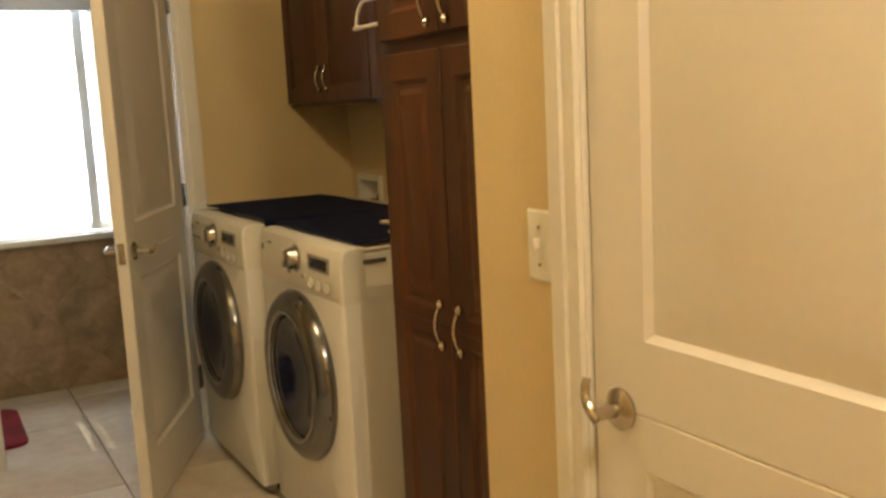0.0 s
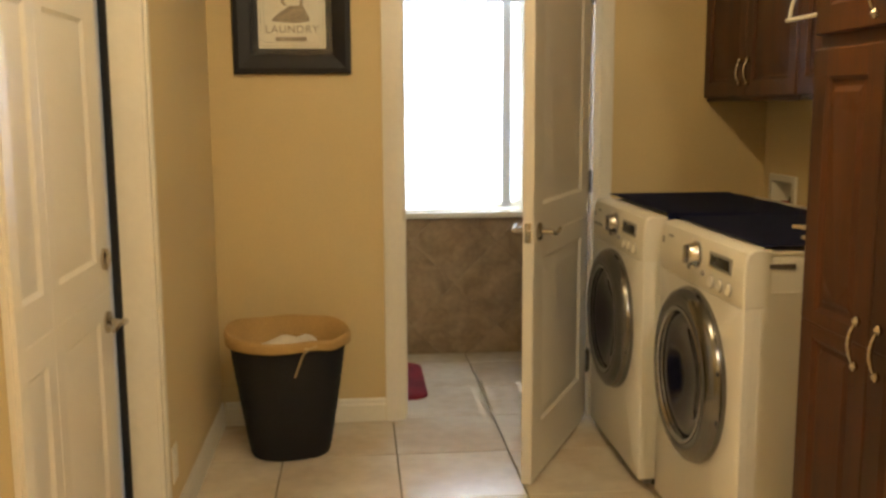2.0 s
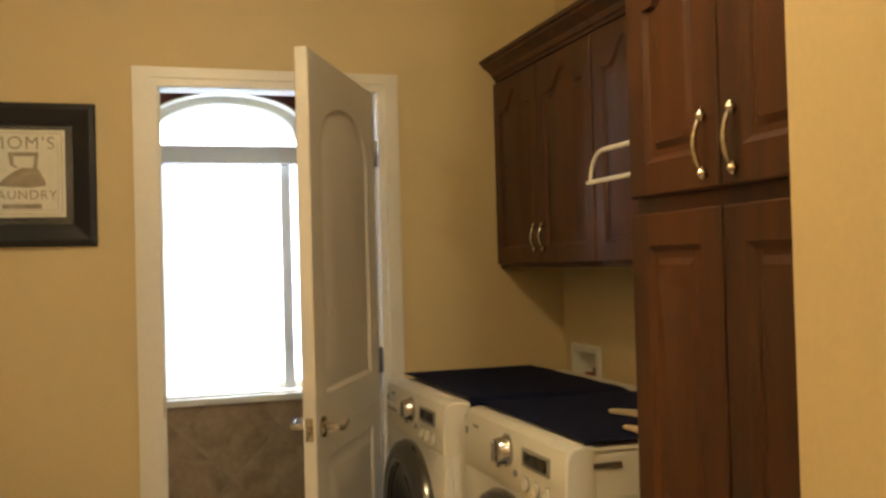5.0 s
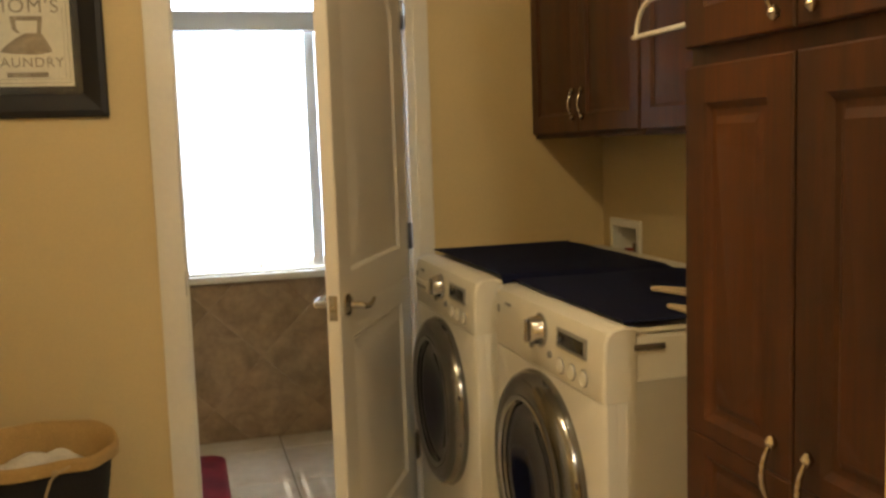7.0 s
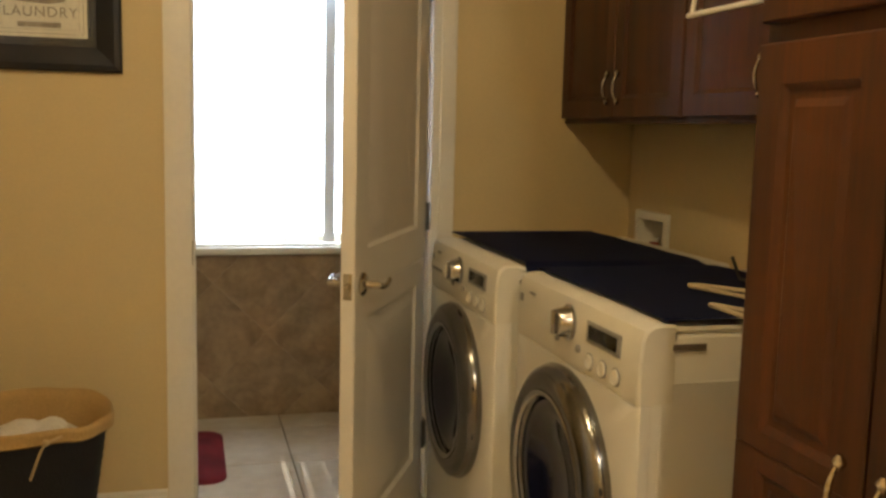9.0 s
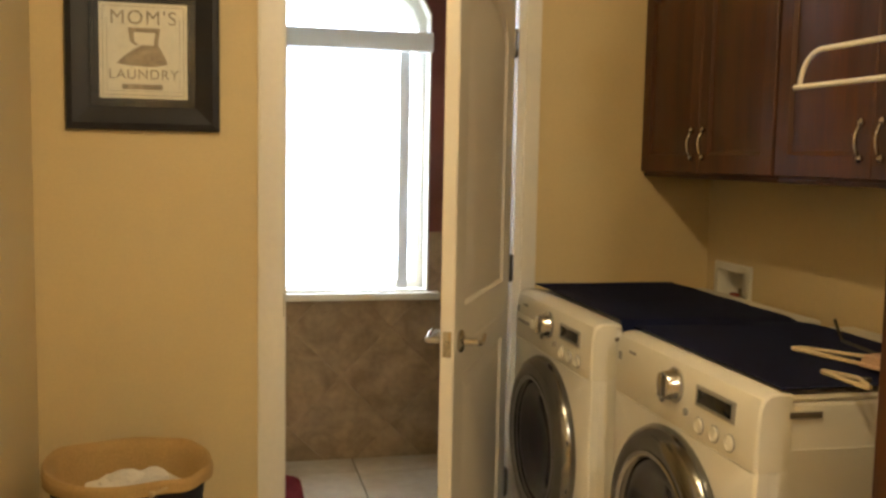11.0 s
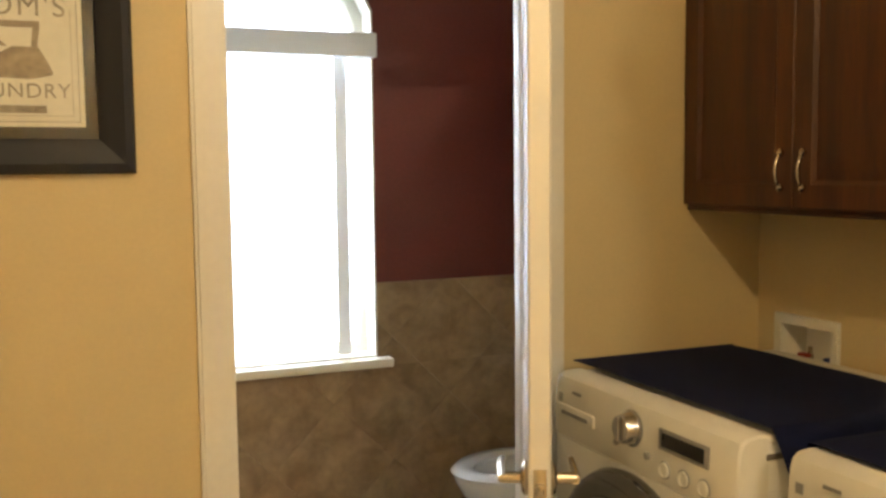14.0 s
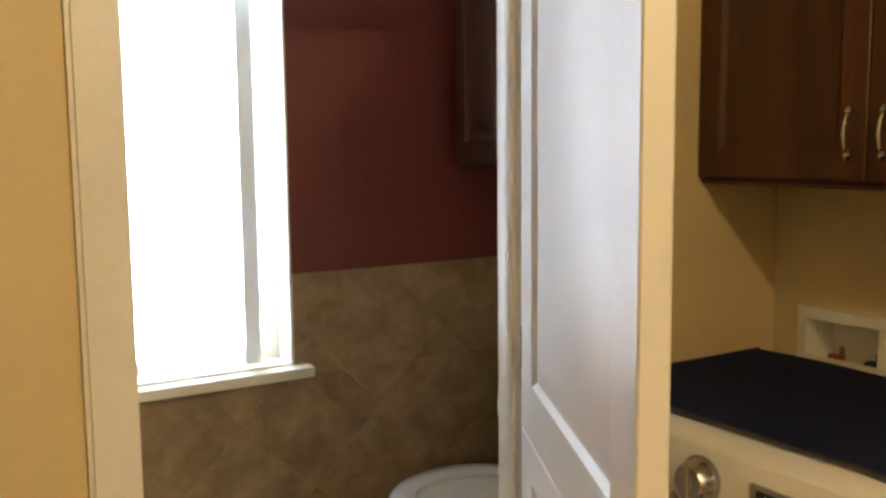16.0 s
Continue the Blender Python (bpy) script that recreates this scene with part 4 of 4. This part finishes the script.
for v in own.verts:
    f = 1 + 0.25 * noise.noise(v.co * 2.2) + 0.10 * noise.noise(v.co * 6)
    v.co = Vector((v.co.x * 0.14 * f + 0.01, v.co.y * 0.078 * f, 0.392 + v.co.z * 0.07 * f))
tagged(part("laundry", own, LINEN), "crumpled white laundry in the basket", "laundry").matrix_world = bk.matrix_world
bow = part("drawstring", tube([(0.092, -0.190, 0.464), (0.070, -0.196, 0.458), (0.050, -0.201, 0.452), (0.036, -0.202, 0.432), (0.024, -0.190, 0.395), (0.008, -0.178, 0.345)], 0.0040), CORD, bk, "tan drawstring hanging from the liner")
part("knot", lathe([(0, -0.010), (0.008, -0.007), (0.010, 0), (0.008, 0.007), (0, 0.010)], 12, Matrix.Translation((0.050, -0.199, 0.453))), CORD, bow)


# ---- wall plates ----
def plate(name, m, w, h, label, category, kind_="switch"):
    t = thing(name, m, label, category)
    part("cover_plate", relief([(rect(-w / 2, -h / 2, w / 2, h / 2), 0.0), (rect(-w / 2, -h / 2, w / 2, h / 2), 0.003), (rect(-w / 2 + 0.004, -h / 2 + 0.004, w / 2 - 0.004, h / 2 - 0.004), 0.006)], (0, 0), lambda u, v, q: (u, -q - 0.0005, v)), PLASTIC, t)
    if kind_ == "switch":
        part("toggle", box((-0.005, -0.019, -0.004), (0.005, -0.006, 0.012), 0.002), PLASTIC, t)
        for s in (-1, 1):
            part("screw", lathe([(0, 0), (0.0035, 0), (0.003, 0.001), (0, 0.0012)], 10, pose(0, -0.0065, 0.03 * s, 90, 0, 0)), NICKEL, t)
    else:
        for s in (-1, 1):
            part("socket", relief([(rect(-0.016, -0.014 + 0.02 * s, 0.016, 0.014 + 0.02 * s), 0.0062), (rect(-0.015, -0.013 + 0.02 * s, 0.015, 0.013 + 0.02 * s), 0.0082)], (0, 0.02 * s), lambda u, v, q: (u, -q, v)), PLASTIC, t)
    return t


plate("light_switch", pose(HALL_RIGHT, -2.763, 1.118, 0, 0, -90), 0.068, 0.114, "white toggle light switch on the wall beside a door", "light switch")
plate("power_outlet", pose(LEFT, -1.045, 0.235, 0, 0, 90), 0.072, 0.116, "white power outlet low on the wall", "outlet", "outlet")


# ---- ceiling lamps ----
def ceiling_light(x, y):
    t = thing("ceiling_light", pose(x, y, TOP), "unseen round nickel ceiling lamp base under two lit bulbs", "ceiling lamp")
    part("base_plate", lathe([(0, -0.001), (0.075, -0.001), (0.078, -0.010), (0.070, -0.018), (0.062, -0.022), (0, -0.024)], 32), NICKEL, t)
    for side in (-0.07, 0.07):
        part("bulb_holder", lathe([(0, -0.0245), (0.017, -0.0245), (0.017, -0.034), (0, -0.034)], 20, Matrix.Translation((0, side * 0.7, 0))), PLASTIC, t, "white bulb holder")


# the second base is added only to carry the unseen hall fill
for lx, ly in LAMPS:
    ceiling_light(lx, ly)

# ---- bathroom things ----
own = bmesh.new()
outline = []
mx0, my0, mx1, my1, r = -0.62, 0.27, -0.085, 0.86, 0.07
for cx, cy, a0 in ((mx1 - r, my0 + r, -90), (mx1 - r, my1 - r, 0), (mx0 + r, my1 - r, 90), (mx0 + r, my0 + r, 180)):
    for k in range(9):
        a = radians(a0 + k * 90 / 8)
        outline.append((cx + r * math.cos(a), cy + r * math.sin(a)))
mc = ((mx0 + mx1) / 2, (my0 + my1) / 2)
shrink = lambda d: [(mc[0] + (x - mc[0]) * (1 - d / 0.27), mc[1] + (y - mc[1]) * (1 - d / 0.32)) for x, y in outline]
tagged(part("bath_mat", relief([(outline, 0.0), (outline, 0.010), (shrink(0.008), 0.018), (shrink(0.03), 0.020)], mc, lambda u, v, q: (u, v, q + 0.001)), BATHMAT, None, "", 50), "deep red plush bath mat on the tiled floor", "bath mat")


def toilet(m):
    t = thing("toilet", m, "white porcelain toilet with an open seat ring", "toilet")

    def ring(rx, ry, z, cx=0.0):
        pts = []
        for k in range(40):
            a = 2 * math.pi * k / 40
            c, s = math.cos(a), math.sin(a)
            pts.append((cx + rx * (c if c > 0 else c * 1.25), ry * s, z))
        return pts

    def skin(rings, closed=(True, True)):
        own = bmesh.new()
        vs = [[own.verts.new(p) for p in r] for r in rings]
        for p, q in zip(vs, vs[1:]):
            for k in range(40):
                own.faces.new((p[k], p[(k + 1) % 40], q[(k + 1) % 40], q[k]))
        if closed[0]:
            own.faces.new(vs[0])
        if closed[1]:
            own.faces.new(vs[-1])
        return own

    part("bowl", skin([ring(0.13, 0.11, 0, 0.1), ring(0.125, 0.105, 0.10, 0.1), ring(0.14, 0.12, 0.2, 0.06), ring(0.19, 0.165, 0.32, 0.01), ring(0.205, 0.18, 0.375), ring(0.20, 0.176, 0.392), ring(0.150, 0.125, 0.390), ring(0.135, 0.11, 0.34), ring(0.09, 0.07, 0.24), ring(0.05, 0.04, 0.2)]), PORCELAIN, t, "", 60)
    part("seat", skin([ring(0.212, 0.186, 0.394), ring(0.216, 0.190, 0.404), ring(0.205, 0.180, 0.418), ring(0.165, 0.138, 0.418), ring(0.148, 0.120, 0.408), ring(0.150, 0.122, 0.394), ring(0.212, 0.186, 0.394)], (False, False)), PORCELAIN, t, "white seat ring", 60)
    part("tank", box((0.27, -0.21, 0.40), (0.45, 0.21, 0.74), 0.025, segs=3), PORCELAIN, t)
    part("tank_lid", box((0.258, -0.22, 0.741), (0.455, 0.22, 0.775), 0.010), PORCELAIN, t)
    part("flush_lever", box((0.245, 0.12, 0.66), (0.269, 0.19, 0.675), 0.004), CHROME, t)
    lid = [(math.sin(a), math.cos(a)) for a in [k * math.pi / 14 - math.pi / 2 for k in range(15)]]
    put = lambda u, v, q: (0.236 - q + 0.04 * v, u, 0.425 + v)
    part("seat_lid", sheet([(0.19 * s, 0.16 + 0.20 * c) for s, c in lid] + [(0.15, 0.0), (-0.15, 0.0)], 0.016, put), PORCELAIN, t, "raised seat lid", 40)
    part("pedestal_back", box((0.16, -0.09, 0.0), (0.40, 0.09, 0.398), 0.02), PORCELAIN, t)
    return t


toilet(pose(0.965, 0.78, 0.0))

bc = thing("bathroom_cabinet", pose(0, 0, 0), "dark wood wall cabinet above the toilet", "cabinet")
part("body", box((1.09, 0.42, 1.385), (BATH_RIGHT - 0.001, 1.03, 2.08), 0.004), WOOD, bc)
cab_door(bc, 1.089, 1.025, 0.728, 1.395, 2.07, 0)
cab_door(bc, 1.089, 0.722, 0.425, 1.395, 2.07, 0)

# ---- floor and wall tiles ----
floor = bpy.data.objects["floor"]
P, G = 0.44, 0.005
tile_mesh = finish(box((-P / 2 + G / 2, -P / 2 + G / 2, -0.010), (P / 2 - G / 2, P / 2 - G / 2, 0.0), 0.0018, segs=1), "tile", FLOORTILE, 0)
cut_meshes = {}
random.seed(11)
for ix in range(-5, 4):
    for iy in range(-11, 5):
        cx, cy = 0.178 + P * (ix + 0.5), -0.86 + P * (iy + 0.5)
        lo_x, hi_x = (BATH_LEFT, BATH_RIGHT) if cy > 0.02 else (LEFT, RIGHT)
        if cx + P / 2 < lo_x or cx - P / 2 > hi_x or cy - P / 2 > BATH_BACK or cy + P / 2 < REAR:
            continue
        if cy < -2.9 and cx - P / 2 > HALL_RIGHT + 0.1:
            continue
        ob = new("tile", tile_mesh)
        ob.parent = floor
        ob.location = (cx, cy, random.uniform(-0.0006, 0.0))


def wainscot(wall, put, regions, base, pitch):
    """Diagonal stone tiles proud of a wall, cut to its regions."""
    s = pitch / math.sqrt(2)
    k = (pitch - 0.0009) / math.sqrt(2)
    for i in range(-30, 30):
        for j in range(-12, 12):
            cu, cv = base[0] + i * s, base[1] + j * s
            if (i + j) % 2:
                continue
            diamond = [(cu - k, cv), (cu, cv - k), (cu + k, cv), (cu, cv + k)]
            for r in regions:
                pts = clip_rect(diamond, *r)
                if len(pts) > 2 and max(p[0] for p in pts) - min(p[0] for p in pts) > 0.01 and max(p[1] for p in pts) - min(p[1] for p in pts) > 0.01:
                    part("tile", sheet(pts, 0.008, put), STONE, wall, "", 0)


bath_regions = [(BATH_LEFT, 0, BATH_RIGHT, SILL - 0.036), (BATH_LEFT, SILL - 0.036, WIN_L - 0.002, 1.065), (WIN_R + 0.002, SILL - 0.036, BATH_RIGHT, 1.065)]
wainscot(bpy.data.objects["wall_bath_back"], lambda u, v, q: (u, BATH_BACK - q - 0.0005, v), bath_regions, (0.12, 0.39 + 0.165 * 1.4142), 0.33)
wainscot(bpy.data.objects["wall_bath_right"], lambda u, v, q: (BATH_RIGHT - q - 0.0005, u, v), [(WALL_T, 0, BATH_BACK - 0.01, 1.065)], (0.3, 0.39 + 0.165 * 1.4142), 0.33)
